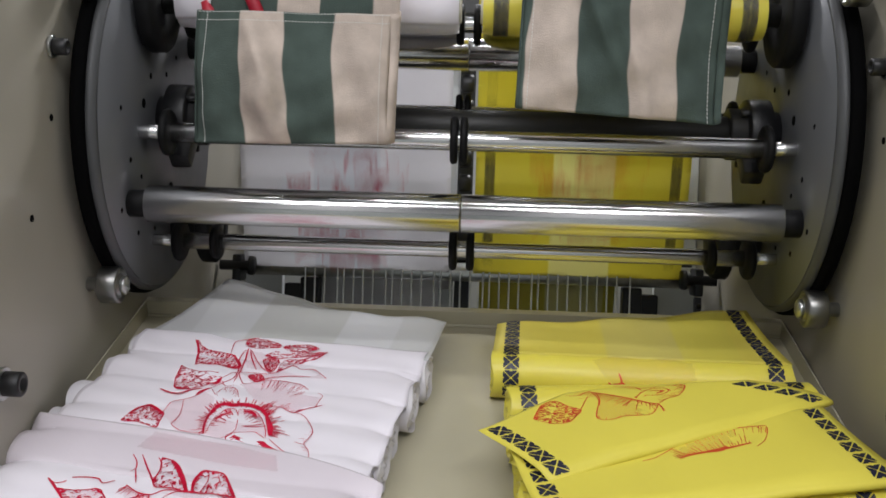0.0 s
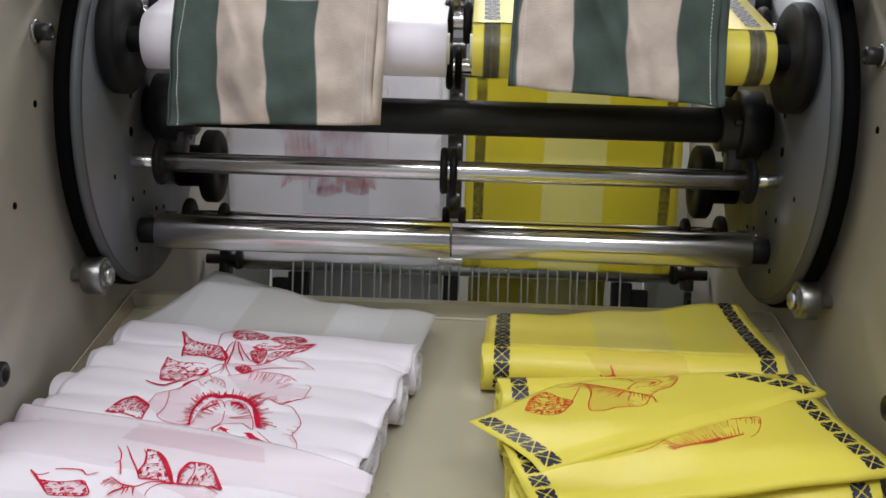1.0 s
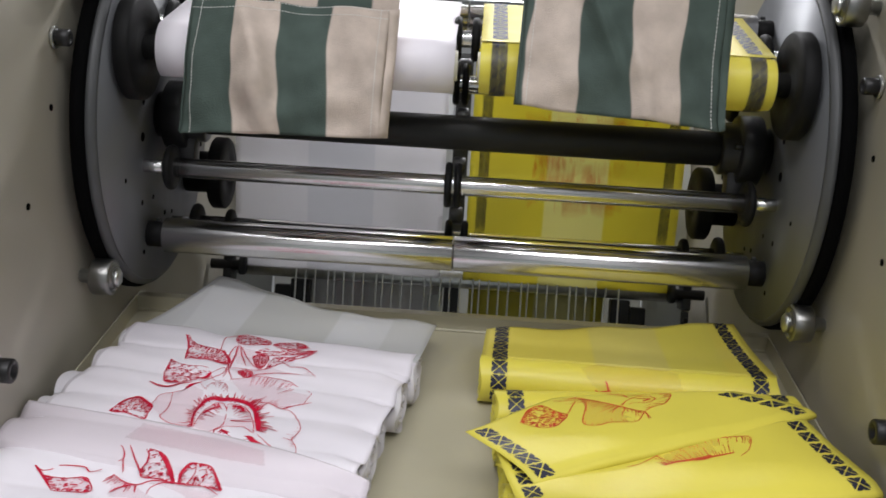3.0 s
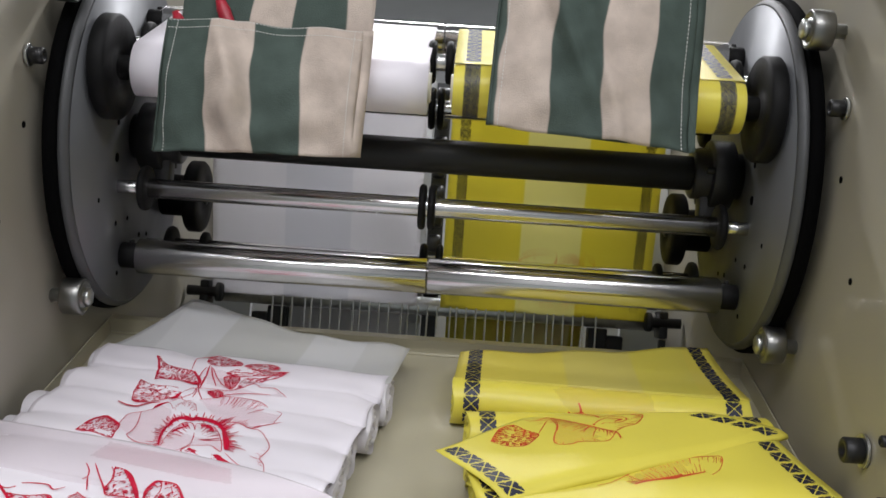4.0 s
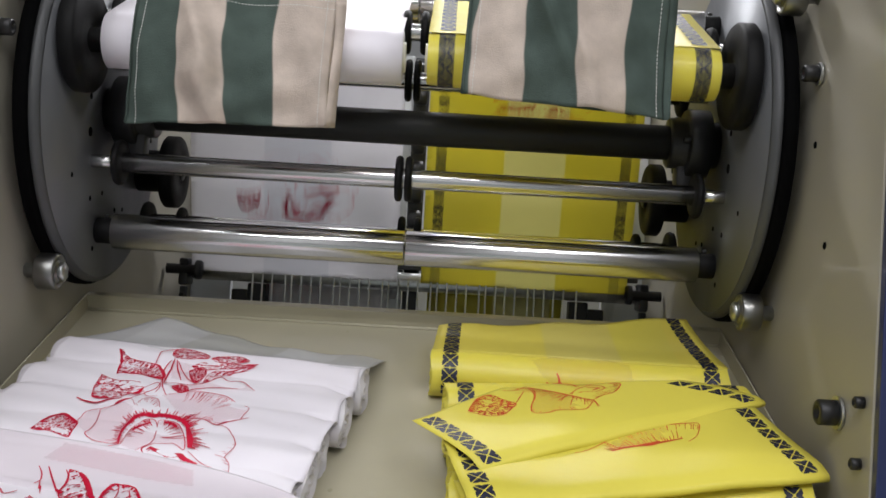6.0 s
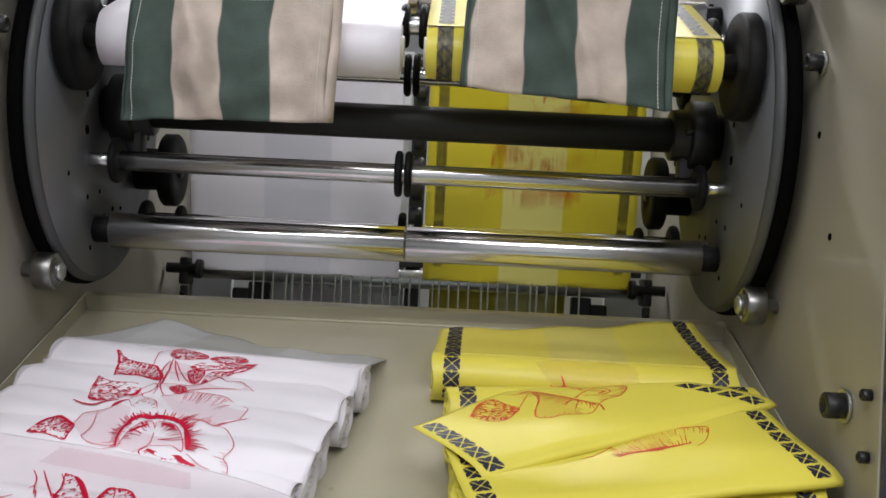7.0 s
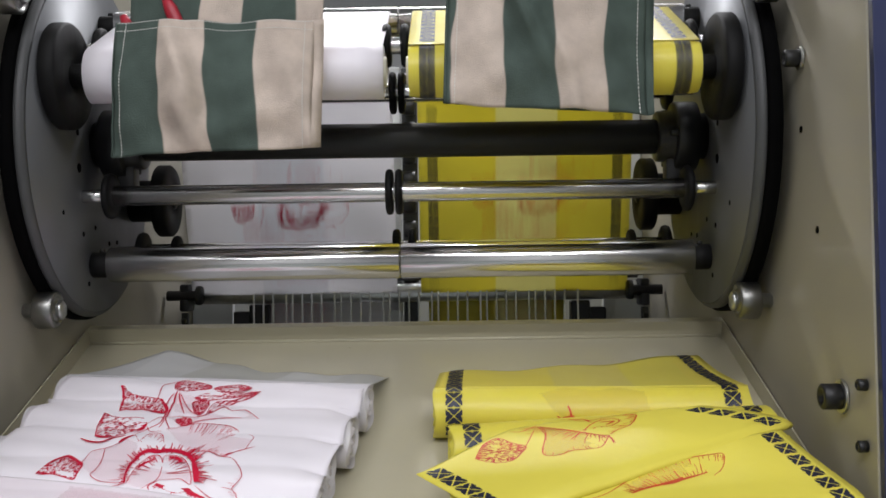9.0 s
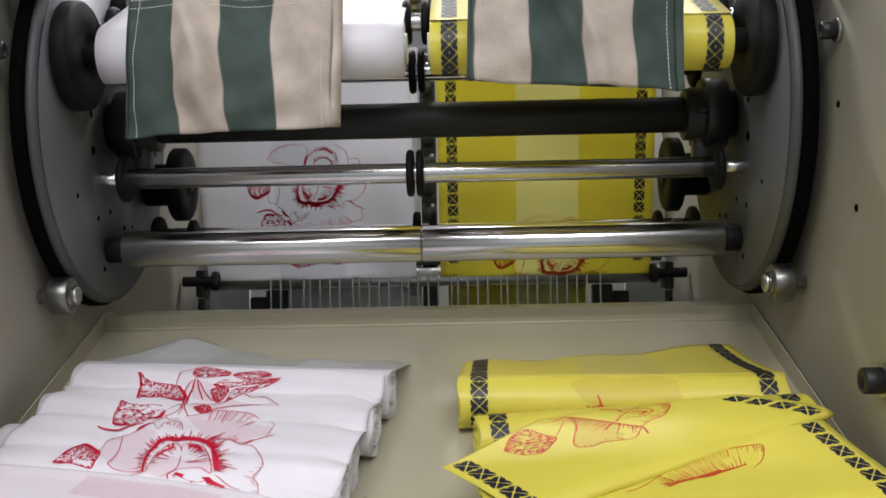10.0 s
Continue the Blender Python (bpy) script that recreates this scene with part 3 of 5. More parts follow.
for s in (-1, 1):
    bm = bmesh.new()
    pts = [Vector((s * (0.006 + 0.020 * math.sin(min(1, k / 7) * 1.7) + 0.0), 0, -0.055 + 0.0165 * k)) for k in range(9)]
    prev = None
    for i, p in enumerate(pts):
        r = 0.0078 if i < 8 else 0.004
        ring = [bm.verts.new(p + Vector((r * math.cos(a), 0.75 * r * math.sin(a), 0))) for a in [2 * math.pi * k / 12 for k in range(12)]]
        if prev:
            for k in range(12):
                bm.faces.new((prev[k], prev[(k + 1) % 12], ring[(k + 1) % 12], ring[k]))
        prev = ring
    bm.faces.new(prev)
    part("handle", bm, red_grip, pliers, "red plastic handle")
bm = bmesh.new()
box(bm, -0.010, 0.010, -0.004, 0.004, -0.095, -0.050, 0.003)
part("jaws", bm, black_steel, pliers)

# ---- printed art: strokes as thin ribbons laid on a surface ----


def hairs(strokes, arc, centre, n, lo, hi, width, seed, out=True):
    """Fine shading hairs that spring from an arc, away from a centre or towards it."""
    rnd = random.Random(seed)
    m = len(arc) - 1
    for k in range(n):
        t = (k + rnd.random()) / n * m
        i = min(m - 1, int(t))
        g = t - i
        x, y = arc[i][0] + (arc[i + 1][0] - arc[i][0]) * g, arc[i][1] + (arc[i + 1][1] - arc[i][1]) * g
        dx, dy = x - centre[0], y - centre[1]
        L = math.hypot(dx, dy) or 1
        q = (lo + (hi - lo) * rnd.random() ** 2) * (1 if out else -1)
        bend = 0.12 * q * (rnd.random() - 0.3)
        dx, dy = dx / L, dy / L
        strokes.append(([(x, y), (x + dx * q * 0.5 - dy * bend, y + dy * q * 0.5 + dx * bend), (x + dx * q, y + dy * q)], width * (0.6 + 0.7 * rnd.random())))


def mm(*pts):
    return [(u * 0.001, v * 0.001) for u, v in pts]


def hatch(strokes, poly, angle, gap, width, seed, cover=0.75):
    """Short uneven shading strokes across a closed outline."""
    rnd = random.Random(seed)
    ca, sa = math.cos(radians(angle)), math.sin(radians(angle))
    turned = [(u * ca + v * sa, -u * sa + v * ca) for u, v in poly]
    w = min(q[1] for q in turned) + gap / 2
    while w < max(q[1] for q in turned):
        cuts = sorted(a + (c - a) * (w - b) / (d - b) for (a, b), (c, d) in zip(turned, turned[1:] + turned[:1]) if (b > w) != (d > w))
        for x0, x1 in zip(cuts[::2], cuts[1::2]):
            x = x0
            while x < x1 - 0.0005:
                L = min(x1 - x, 0.002 + 0.005 * rnd.random())
                if rnd.random() < cover:
                    j, k = gap * (rnd.random() - 0.5), gap * (rnd.random() - 0.5)
                    ends = [(x, w + j), (x + L / 2, w + (j + k) / 2 + 0.4 * gap * rnd.random()), (x + L, w + k)]
                    strokes.append(([(p * ca - q * sa, p * sa + q * ca) for p, q in ends], width * (0.5 + rnd.random())))
                x += L + 0.0006 + 0.002 * rnd.random()
        w += gap * (0.7 + 0.6 * rnd.random())


def outline(strokes, poly, width):
    strokes.append((poly + poly[:1], width))


def rose_art(whole=False):
    """A full rose with buds, leaves and stems, about 0.2 m by 0.26 m: strokes and tinted fields."""
    S, W = [], []
    mid = (0.003, 0.030)
    upper_r = mm((-25, 115), (-14, 118), (-3, 125), (16, 127), (36, 125), (45, 122), (56, 114), (72, 106), (72, 92), (71, 79))
    lip_r = mm((71, 79), (61, 73), (50, 66), (36, 73), (23, 72), (15, 69))
    right = mm((50, 66), (61, 64), (70, 55), (81, 34), (80, 20), (78, 11), (85, 2), (90, -14))
    upper_l = mm((-86, 41), (-87, 58), (-84, 66), (-73, 72), (-66, 78), (-60, 88), (-54, 99), (-44, 86))
    bump = mm((-44, 86), (-41, 99), (-35, 105), (-25, 102), (-17, 86))
    fold_l = mm((-74, 72), (-71, 60), (-67, 43), (-67, 30), (-68, 23), (-56, 14), (-43, 12), (-31, 12))
    ring = mm((-29, 12), (-34, 28), (-36, 47), (-34, 63), (-27, 70), (-17, 69), (-9, 72), (4, 71), (16, 66), (24, 57), (35, 34), (40, 19))
    inner_l = mm((-27, 12), (-28, 26), (-28, 44), (-24, 59), (-18, 63), (-11, 61), (-4, 47), (1, 23), (-4, 13), (-9, 6))
    inner_r = mm((-4, 47), (-8, 61), (-3, 64), (7, 63), (17, 56), (30, 33), (36, 15), (29, 19), (22, 23), (13, 21), (3, 19))
    under = mm((2, 13), (13, 8), (26, 4), (35, 6), (41, 2), (56, -5))
    for p in (upper_r, lip_r, right, upper_l, bump, fold_l, inner_l, inner_r, mm((41, 13), (54, 2), (65, -6), (72, -8)), mm((-83, 37), (-82, 20), (-80, 14))):
        S.append((p, 0.0009))
    S.append((ring, 0.0034))
    S.append((ring[2:10], 0.0062))
    S.append((ring[9:], 0.0060))
    S.append((under, 0.0062))
    S.append((mm((3, 19), (-4, 10), (-1, 4)), 0.0014))
    hairs(S, ring, mid, 95, 0.003, 0.015, 0.0012, 1)
    hairs(S, ring[8:], mid, 26, 0.006, 0.022, 0.0012, 21)
    hairs(S, ring, mid, 44, 0.002, 0.006, 0.0011, 2, False)
    hairs(S, inner_l[1:5], mid, 22, 0.004, 0.020, 0.0009, 3, False)
    hairs(S, inner_r[2:6], mid, 22, 0.006, 0.024, 0.0009, 4, False)
    S.append((mm((-26, 40), (-22, 50), (-16, 58)), 0.0040))
    S.append((mm((-2, 61), (7, 60), (14, 54)), 0.0034))
    hairs(S, under, (0.03, 0.05), 24, 0.002, 0.007, 0.0013, 5)
    hairs(S, upper_r[2:7], mid, 20, 0.012, 0.030, 0.0006, 26, False)
    hairs(S, lip_r, mid, 22, 0.004, 0.018, 0.0007, 27)
    hairs(S, right[3:], mid, 8, 0.003, 0.012, 0.0006, 28, False)
    hairs(S, bump, (-0.03, 0.07), 12, 0.004, 0.014, 0.0006, 29, False)
    # leaves and buds, shaded densely
    fan = mm((-112, 208), (-101, 192), (-92, 185), (-81, 182), (-67, 180), (-55, 178), (-45, 164), (-38, 147), (-55, 148), (-66, 151), (-76, 149), (-85, 150), (-90, 146), (-101, 183))
    bud_l = mm((-105, 141), (-93, 134), (-80, 132), (-67, 134), (-58, 133), (-50, 123), (-52, 114), (-58, 110), (-65, 101), (-75, 94), (-88, 92), (-95, 95), (-102, 115), (-103, 127))
    leaf_l = mm((-123, 21), (-120, 34), (-115, 48), (-106, 56), (-91, 46), (-84, 41), (-82, 25), (-81, 14), (-92, 17), (-106, 21), (-115, 20))
    bud_d = mm((-48, 204), (-50, 236), (-44, 251), (-32, 250), (-17, 237), (-7, 223), (-6, 205), (-16, 199), (-29, 196), (-42, 197))
    bud_e = mm((-2, 205), (2, 221), (14, 230), (26, 238), (36, 229), (41, 216), (35, 204), (23, 196), (10, 196))
    blade = mm((-18, 182), (-4, 195), (13, 197), (38, 196), (54, 201), (36, 188), (14, 182), (-6, 177))
    blade_low = mm((8, 144), (19, 163), (32, 177), (44, 184), (51, 198), (28, 180), (8, 175))
    heart = mm((-18, 174), (-10, 178), (1, 176), (4, 155), (1, 144), (-8, 152))
    pad = mm((-22, 132), (-14, 137), (-5, 134), (-3, 125), (-13, 123))
    for k, (p, ang, gap, cover) in enumerate(((fan, 60, 0.0022, 0.72), (bud_l, 35, 0.0026, 0.55), (leaf_l, 75, 0.0020, 0.80), (bud_d, 20, 0.0036, 0.55), (bud_e, 15, 0.0036, 0.55), (blade, 12, 0.0026, 0.7), (blade_low, 40, 0.0026, 0.6), (heart, 80, 0.0020, 0.85), (pad, 10, 0.0022, 0.8))):
        outline(S, p, 0.0011)
        hatch(S, p, ang, gap * 0.75, 0.0012, 60 + k, cover)
        c = (sum(q[0] for q in p) / len(p), sum(q[1] for q in p) / len(p))
        hairs(S, p + p[:1], c, 30, 0.002, 0.009, 0.0011, 80 + k, False)
    S.append(((fan[0], fan[13], fan[12]), 0.0026))
    S.append((fan[5:9], 0.0040))
    S.append((leaf_l[1:6], 0.0042))
    S.append((bud_l[5:8], 0.0042))
    S.append((bud_l[9:12], 0.0030))
    for p, w in ((mm((-108, 88), (-97, 83), (-84, 82), (-74, 91), (-63, 97)), 0.0026), (mm((-64, 83), (-61, 91), (-54, 99)), 0.0036),
                 (mm((-54, 99), (-46, 113), (-37, 123), (-36, 134), (-38, 147)), 0.0012), (mm((-39, 150), (-32, 131), (-22, 115)), 0.0012),
                 (mm((-49, 123), (-40, 136), (-34, 130), (-34, 117)), 0.0012), (mm((-59, 178), (-62, 195), (-63, 217), (-58, 228), (-51, 241), (-44, 253), (-39, 260)), 0.0012),
                 (mm((-42, 194), (-40, 180), (-35, 151), (-33, 137)), 0.0020), (mm((-39, 192), (-32, 175), (-17, 146)), 0.0016), (mm((-37, 190), (-28, 176), (-12, 152), (1, 143)), 0.0012),
                 (mm((-44, 190), (-46, 172), (-40, 152)), 0.0014), (mm((-34, 137), (-18, 139), (-1, 139), (13, 150), (22, 164), (34, 156), (47, 159), (58, 150), (68, 140)), 0.0013),
                 (mm((-21, 129), (-8, 121), (2, 130), (20, 137), (36, 140), (49, 141)), 0.0014), (mm((-46, 225), (-34, 232), (-20, 226), (-10, 214)), 0.0012), (mm((4, 212), (18, 220), (34, 216)), 0.0012),
                 (mm((-48, 118), (-40, 108), (-30, 112)), 0.0009), (mm((-56, 104), (-48, 116)), 0.0009), (mm((-96, 122), (-84, 124), (-70, 116), (-60, 120)), 0.0010), (mm((-92, 104), (-78, 110), (-64, 108)), 0.0010)):
        S.append((p, w))
    if whole:
        # the far half of the bloom
        outer = mm((-83, -35), (-76, -50), (-64, -60), (-48, -66), (-25, -68))
        crown = mm((-14, -40), (-2, -55), (14, -60), (32, -45), (35, -22))
        core = mm((-6, -20), (2, -32), (14, -35), (24, -25), (22, -10))
        for p in (outer, crown, core, mm((-83, -35), (-72, -26), (-62, -24), (-50, -20)), mm((-25, -66), (-14, -55), (-21, -29), (-23, -14)), mm((29, -65), (48, -51), (53, -25), (50, -8)), mm((53, -30), (67, -32), (72, -22), (70, -11)), mm((-48, -20), (-40, -15), (-36, 0))):
            S.append((p, 0.0009))
        S.append((mm((-14, -42), (-20, -25), (-22, -8)), 0.0034))
        S.append((mm((4, -52), (16, -55), (28, -42)), 0.0028))
        S.append((core, 0.0022))
        hairs(S, crown, (0.008, -0.012), 26, 0.003, 0.010, 0.0010, 52, False)
        hairs(S, outer, (-0.03, -0.012), 14, 0.003, 0.012, 0.0007, 53, False)
        hairs(S, core, (0.008, -0.012), 18, 0.003, 0.009, 0.0010, 54)
    W.append(upper_r + lip_r)
    W.append(upper_l + [(-0.038, 0.060), (-0.035, 0.012)] + fold_l[::-1][:3])
    W.append(inner_l)
    W.append(inner_r)
    W.append(mm((-34, 137), (-1, 139), (22, 164), (47, 159), (68, 140), (20, 137), (-8, 121)))
    W.append(mm((-44, 190), (-20, 186), (1, 176), (1, 144), (-30, 150)))
    # the buds close up towards the crest of the first roll
    S = [([(u, v if v < 0.2 else 0.2 + (v - 0.2) * 0.4) for u, v in p], w) for p, w in S]
    return S, W


def stalk_art():
    """The far end of the next rose: cut stems, leaves and the rim of a bloom."""
    S, W = [], []
    leaf_g = mm((-52, -37), (-41, -40), (-31, -49), (-19, -66), (-8, -84), (-21, -81), (-32, -81), (-41, -81), (-46, -72), (-46, -59))
    leaf_h = mm((-4, -82), (-7, -66), (-5, -52), (2, -50), (11, -50), (20, -55), (32, -75), (39, -85), (24, -83), (11, -83))
    leaf_i = mm((-129, -98), (-110, -98), (-92, -93), (-85, -98), (-78, -110), (-101, -115), (-112, -116), (-121, -107))
    for k, (p, ang, cover) in enumerate(((leaf_g, 50, 0.4), (leaf_h, 70, 0.35), (leaf_i, 25, 0.65))):
        outline(S, p, 0.0014)
        hatch(S, p, ang, 0.0026, 0.0014, 90 + k, cover)
        c = (sum(q[0] for q in p) / len(p), sum(q[1] for q in p) / len(p))
        hairs(S, p + p[:1], c, 30, 0.002, 0.007, 0.0014, 95 + k, False)
    S.append((leaf_g[1:5], 0.0050))
    S.append((leaf_h[:4], 0.0036))
    S.append((leaf_h[5:8], 0.0030))
    for p, w in ((mm((-82, -37), (-74, -47), (-71, -56), (-73, -63)), 0.0013), (mm((-71, -56), (-61, -78)), 0.0013), (mm((-73, -36), (-63, -50), (-47, -72), (-43, -79)), 0.0016),
                 (mm((-55, -38), (-48, -48), (-46, -62), (-46, -74)), 0.0014), (mm((-146, -85), (-136, -91), (-128, -88), (-124, -81), (-111, -78), (-99, -78), (-91, -84), (-82, -78)), 0.0018),
                 (mm((-146, -85), (-139, -91), (-127, -102), (-117, -112)), 0.0026), (mm((-68, -83), (-53, -92), (-39, -93), (-30, -85), (-17, -83), (2, -83)), 0.0016),
                 (mm((-26, -104), (-26, -95), (-19, -86), (-9, -84), (5, -84), (22, -83), (38, -92)), 0.0014), (mm((-60, -108), (-55, -101), (-44, -94)), 0.0020), (mm((2, -52), (6, -68), (4, -82)), 0.0010), (mm((12, -54), (20, -70)), 0.0009)):
        S.append((p, w))
    hairs(S, mm((-68, -83), (-53, -92), (-39, -93)), (-0.05, -0.06), 16, 0.004, 0.014, 0.0010, 35)
    W.append(mm((-68, -83), (-39, -93), (-17, -83), (38, -92), (30, -112), (-60, -112)))
    W.append(leaf_g)
    W.append(leaf_h)
    W.append(leaf_i)
    return S, W


def side_rose_art(which):
    """Parts of an orange rose that show on the two flattened bags."""
    S, W = [], []
    if which == "slanting":
        lobe = mm((163, -40), (145, -11), (116, 18), (107, 32), (116, 39), (129, 37), (142, 41), (156, 43), (176, 29), (183, 23))
        fold = mm((163, -40), (167, -25), (172, -8), (176, 4), (180, 17), (185, 23))
        far = mm((187, 21), (204, 13), (222, 9), (250, -11), (258, -22), (252, -27))
        up = mm((200, -50), (205, -45), (209, -33), (221, -32), (240, -32), (252, -27))
        curl = mm((180, -1), (199, -15), (223, -26), (235, -23), (229, -10), (212, -3), (198, -7))
        leaf_y = mm((58, 3), (78, -15), (91, -24), (110, -30), (110, -13), (112, 2), (99, 12), (81, 22), (66, 18))
        for p, w in ((lobe, 0.0012), (far, 0.0013), (up, 0.0012), (curl, 0.0014), (mm((133, -41), (142, -36), (166, -44)), 0.0012), (mm((112, 2), (124, -8), (138, -20), (150, -30)), 0.0010), (mm((165, -38), (152, -18), (134, 2)), 0.0011)):
            S.append((p, w))
        S.append((fold, 0.0032))
        S.append((mm((206, -46), (216, -38), (212, -28)), 0.0030))
        S.append((mm((216, -20), (226, -14), (212, -8)), 0.0034))
        hairs(S, fold, (0.21, -0.02), 40, 0.006, 0.034, 0.0008, 41)
        hairs(S, curl, (0.21, -0.012), 20, 0.003, 0.012, 0.0009, 46)
        hairs(S, far, (0.20, -0.01), 22, 0.003, 0.016, 0.0010, 42, False)
        hairs(S, lobe[2:8], (0.17, -0.02), 12, 0.003, 0.012, 0.0006, 47, False)
        outline(S, leaf_y, 0.0014)
        hatch(S, leaf_y, 60, 0.0026, 0.0019, 43, 0.75)
        hairs(S, leaf_y + leaf_y[:1], (0.09, 0.0), 30, 0.003, 0.010, 0.0017, 48, False)
        S.append((mm((58, 3), (84, -2), (112, 2)), 0.0010))
        W += [lobe, far + curl]
    else:
        rim = mm((123, 46), (139, 43), (174, 28), (210, 18), (262, 17), (271, 21), (258, 38), (244, 46))
        band = mm((160, 50), (174, 47), (205, 45), (241, 40))
        S.append((rim, 0.0012))
        S.append((band, 0.0026))
        S.append((mm((190, 46), (205, 45), (215, 42)), 0.0046))
        hairs(S, band, (0.21, 0.10), 30, 0.004, 0.020, 0.0009, 44)
        hairs(S, rim[2:6], (0.21, 0.10), 22, 0.003, 0.012, 0.0007, 45, False)
        W.append(rim + band[::-1])
    return S, W


def ribbon(bm, pts, width, place, lift, keep=None, step=0.004):
    """Lay a stroke of that width on the surface place(u, v) -> point; keep(u, v) tells where it shows."""
    if 3 <= len(pts) <= 12:
        # round the stroke off through its points
        q = [pts[0], *pts, pts[-1]]
        pts = [tuple(0.5 * (2 * q[i][c] + (q[i + 1][c] - q[i - 1][c]) * t + (2 * q[i - 1][c] - 5 * q[i][c] + 4 * q[i + 1][c] - q[i + 2][c]) * t * t + (3 * q[i][c] - q[i - 1][c] - 3 * q[i + 1][c] + q[i + 2][c]) * t ** 3) for c in (0, 1))
               for i in range(1, len(q) - 2) for t in (0, 0.25, 0.5, 0.75)] + [pts[-1]]
    fine = []
    for (u0, v0), (u1, v1) in zip(pts, pts[1:]):
        n = max(1, int(math.hypot(u1 - u0, v1 - v0) / step))
        fine += [(u0 + (u1 - u0) * k / n, v0 + (v1 - v0) * k / n) for k in range(n)]
    fine.append(pts[-1])
    prev = None
    N = len(fine)
    for i, (u, v) in enumerate(fine):
        if keep and not keep(u, v):
            prev = None
            continue
        a, b = fine[max(0, i - 1)], fine[min(N - 1, i + 1)]
        du, dv = b[0] - a[0], b[1] - a[1]
        L = math.hypot(du, dv) or 1
        taper = 0.35 + 0.65 * math.sin(math.pi * (0.08 + 0.84 * i / max(1, N - 1)))
        w = width * 0.5 * taper
        p = bm.verts.new(place(u - dv / L * w, v + du / L * w, lift))
        q = bm.verts.new(place(u + dv / L * w, v - du / L * w, lift))
        if prev:
            bm.faces.new((prev[0], prev[1], q, p))
        prev = (p, q)


def patch(bm, poly, place, lift, keep=None, step=0.002):
    """Fill a polygon with small facets laid on the surface."""
    us, vs = [p[0] for p in poly], [p[1] for p in poly]
    nu, nv = int((max(us) - min(us)) / step) + 1, int((max(vs) - min(vs)) / step) + 1

    def inside(u, v):
        c = False
        for (a, b), (d, e) in zip(poly, poly[1:] + poly[:1]):
            if (b > v) != (e > v) and u < (d - a) * (v - b) / (e - b) + a:
                c = not c
        return c
    grid = {}
    for i in range(nu):
        for j in range(nv):
            u, v = min(us) + (i + 0.5) * step, min(vs) + (j + 0.5) * step
            if inside(u, v) and (not keep or keep(u, v)):
                q = []
                for a, b in ((i, j), (i + 1, j), (i + 1, j + 1), (i, j + 1)):
                    if (a, b) not in grid:
                        grid[(a, b)] = bm.verts.new(place(min(us) + a * step, min(vs) + b * step, lift))
                    q.append(grid[(a, b)])
                bm.faces.new(q)


def motif(bm, cu, cv, size, place, lift, ang=0.0):
    """One square of the woven-looking border: four lobed quarters round a light cross."""
    ca, sa = math.cos(ang), math.sin(ang)
    for k in range(4):
        a0 = math.pi / 2 * k
        fan = []
        for t, r in ((-0.52, 0.09), (-0.72, 0.63), (-0.52, 0.57), (-0.34, 0.52), (-0.19, 0.50), (-0.06, 0.41), (0.06, 0.41), (0.19, 0.50), (0.34, 0.52), (0.52, 0.57), (0.72, 0.63), (0.52, 0.09)):
            u, v = 1.13 * r * size * math.cos(a0 + t), 1.13 * r * size * math.sin(a0 + t)
            fan.append((cu + u * ca - v * sa, cv + u * sa + v * ca))
        c = (sum(p[0] for p in fan) / 12, sum(p[1] for p in fan) / 12)
        mid = bm.verts.new(place(*c, lift))
        vs = [bm.verts.new(place(*p, lift)) for p in fan]
        for i in range(12):
            bm.faces.new((vs[i], vs[(i + 1) % 12], mid))


# ---- printed rolls in the tray ----


def coil_radius(r, seed):
    ph = random.Random(seed).random() * 6
    return lambda a, x: r * (1 + 0.018 * math.sin(2 * a + ph) + 0.010 * math.sin(x * 24 + 3 * a + ph) + 0.012 * math.sin(x * 9 + ph))


def coil(bm, L, r, squash=0.94, seed=0):
    """A roll of film along x: a round body, with the wound layers showing at both ends."""
    n = 56
    rnd = random.Random(seed)
    ph = rnd.random() * 6

    rad = coil_radius(r, seed)
    nx = 26
    rows = []
    for i in range(nx + 1):
        x = -L / 2 + L * i / nx
        rows.append([bm.verts.new((x + 0.002 * math.sin(a * 3 + ph) * (1 if i in (0, nx) else 0), rad(a, x) * math.cos(a), rad(a, x) * squash * math.sin(a))) for a in [2 * math.pi * k / n for k in range(n)]])
    for a, b in zip(rows, rows[1:]):
        for k in range(n):
            bm.faces.new((a[k], a[(k + 1) % n], b[(k + 1) % n], b[k]))
    for end, s in ((rows[0], -1), (rows[-1], 1)):
        prev = end
        for q in range(1, 9):
            f = 1 - q / 9.0
            dx = (0.0035 if q % 2 else -0.0005) * s * (-1)
            ring = [bm.verts.new((s * L / 2 + dx + 0.0015 * math.sin(a * 2 + q + ph), rad(a, 0) * f * math.cos(a), rad(a, 0) * squash * f * math.sin(a))) for a in [2 * math.pi * k / n for k in range(n)]]
            for k in range(n):
                bm.faces.new((prev[k], prev[(k + 1) % n], ring[(k + 1) % n], ring[k]))
            prev = ring
        bm.faces.new(prev)
    bmesh.ops.recalc_face_normals(bm, faces=bm.faces)
    return bm

SQ, SQW = 0.94, 0.80      # flattening of the yellow and the white rolls
WR = 0.0318
SLANT = -5.6
WHITE_ROLLS = [(-0.2135, 1.150), (-0.226, 1.086), (-0.2435, 1.031), (-0.2475, 0.974), (-0.2565, 0.920), (-0.262, 0.864), (-0.268, 0.806)]
YELLOW_ROLLS = [(0.220, 1.146, -1.1, 0.030), (0.237, 1.092, 5.5, 0.0265), (0.238, 1.030, 5.0, 0.0265), (0.245, 0.965, 5.0, 0.0275), (0.245, 0.905, 4.0, 0.0275), (0.245, 0.845, 3.0, 0.0275)]
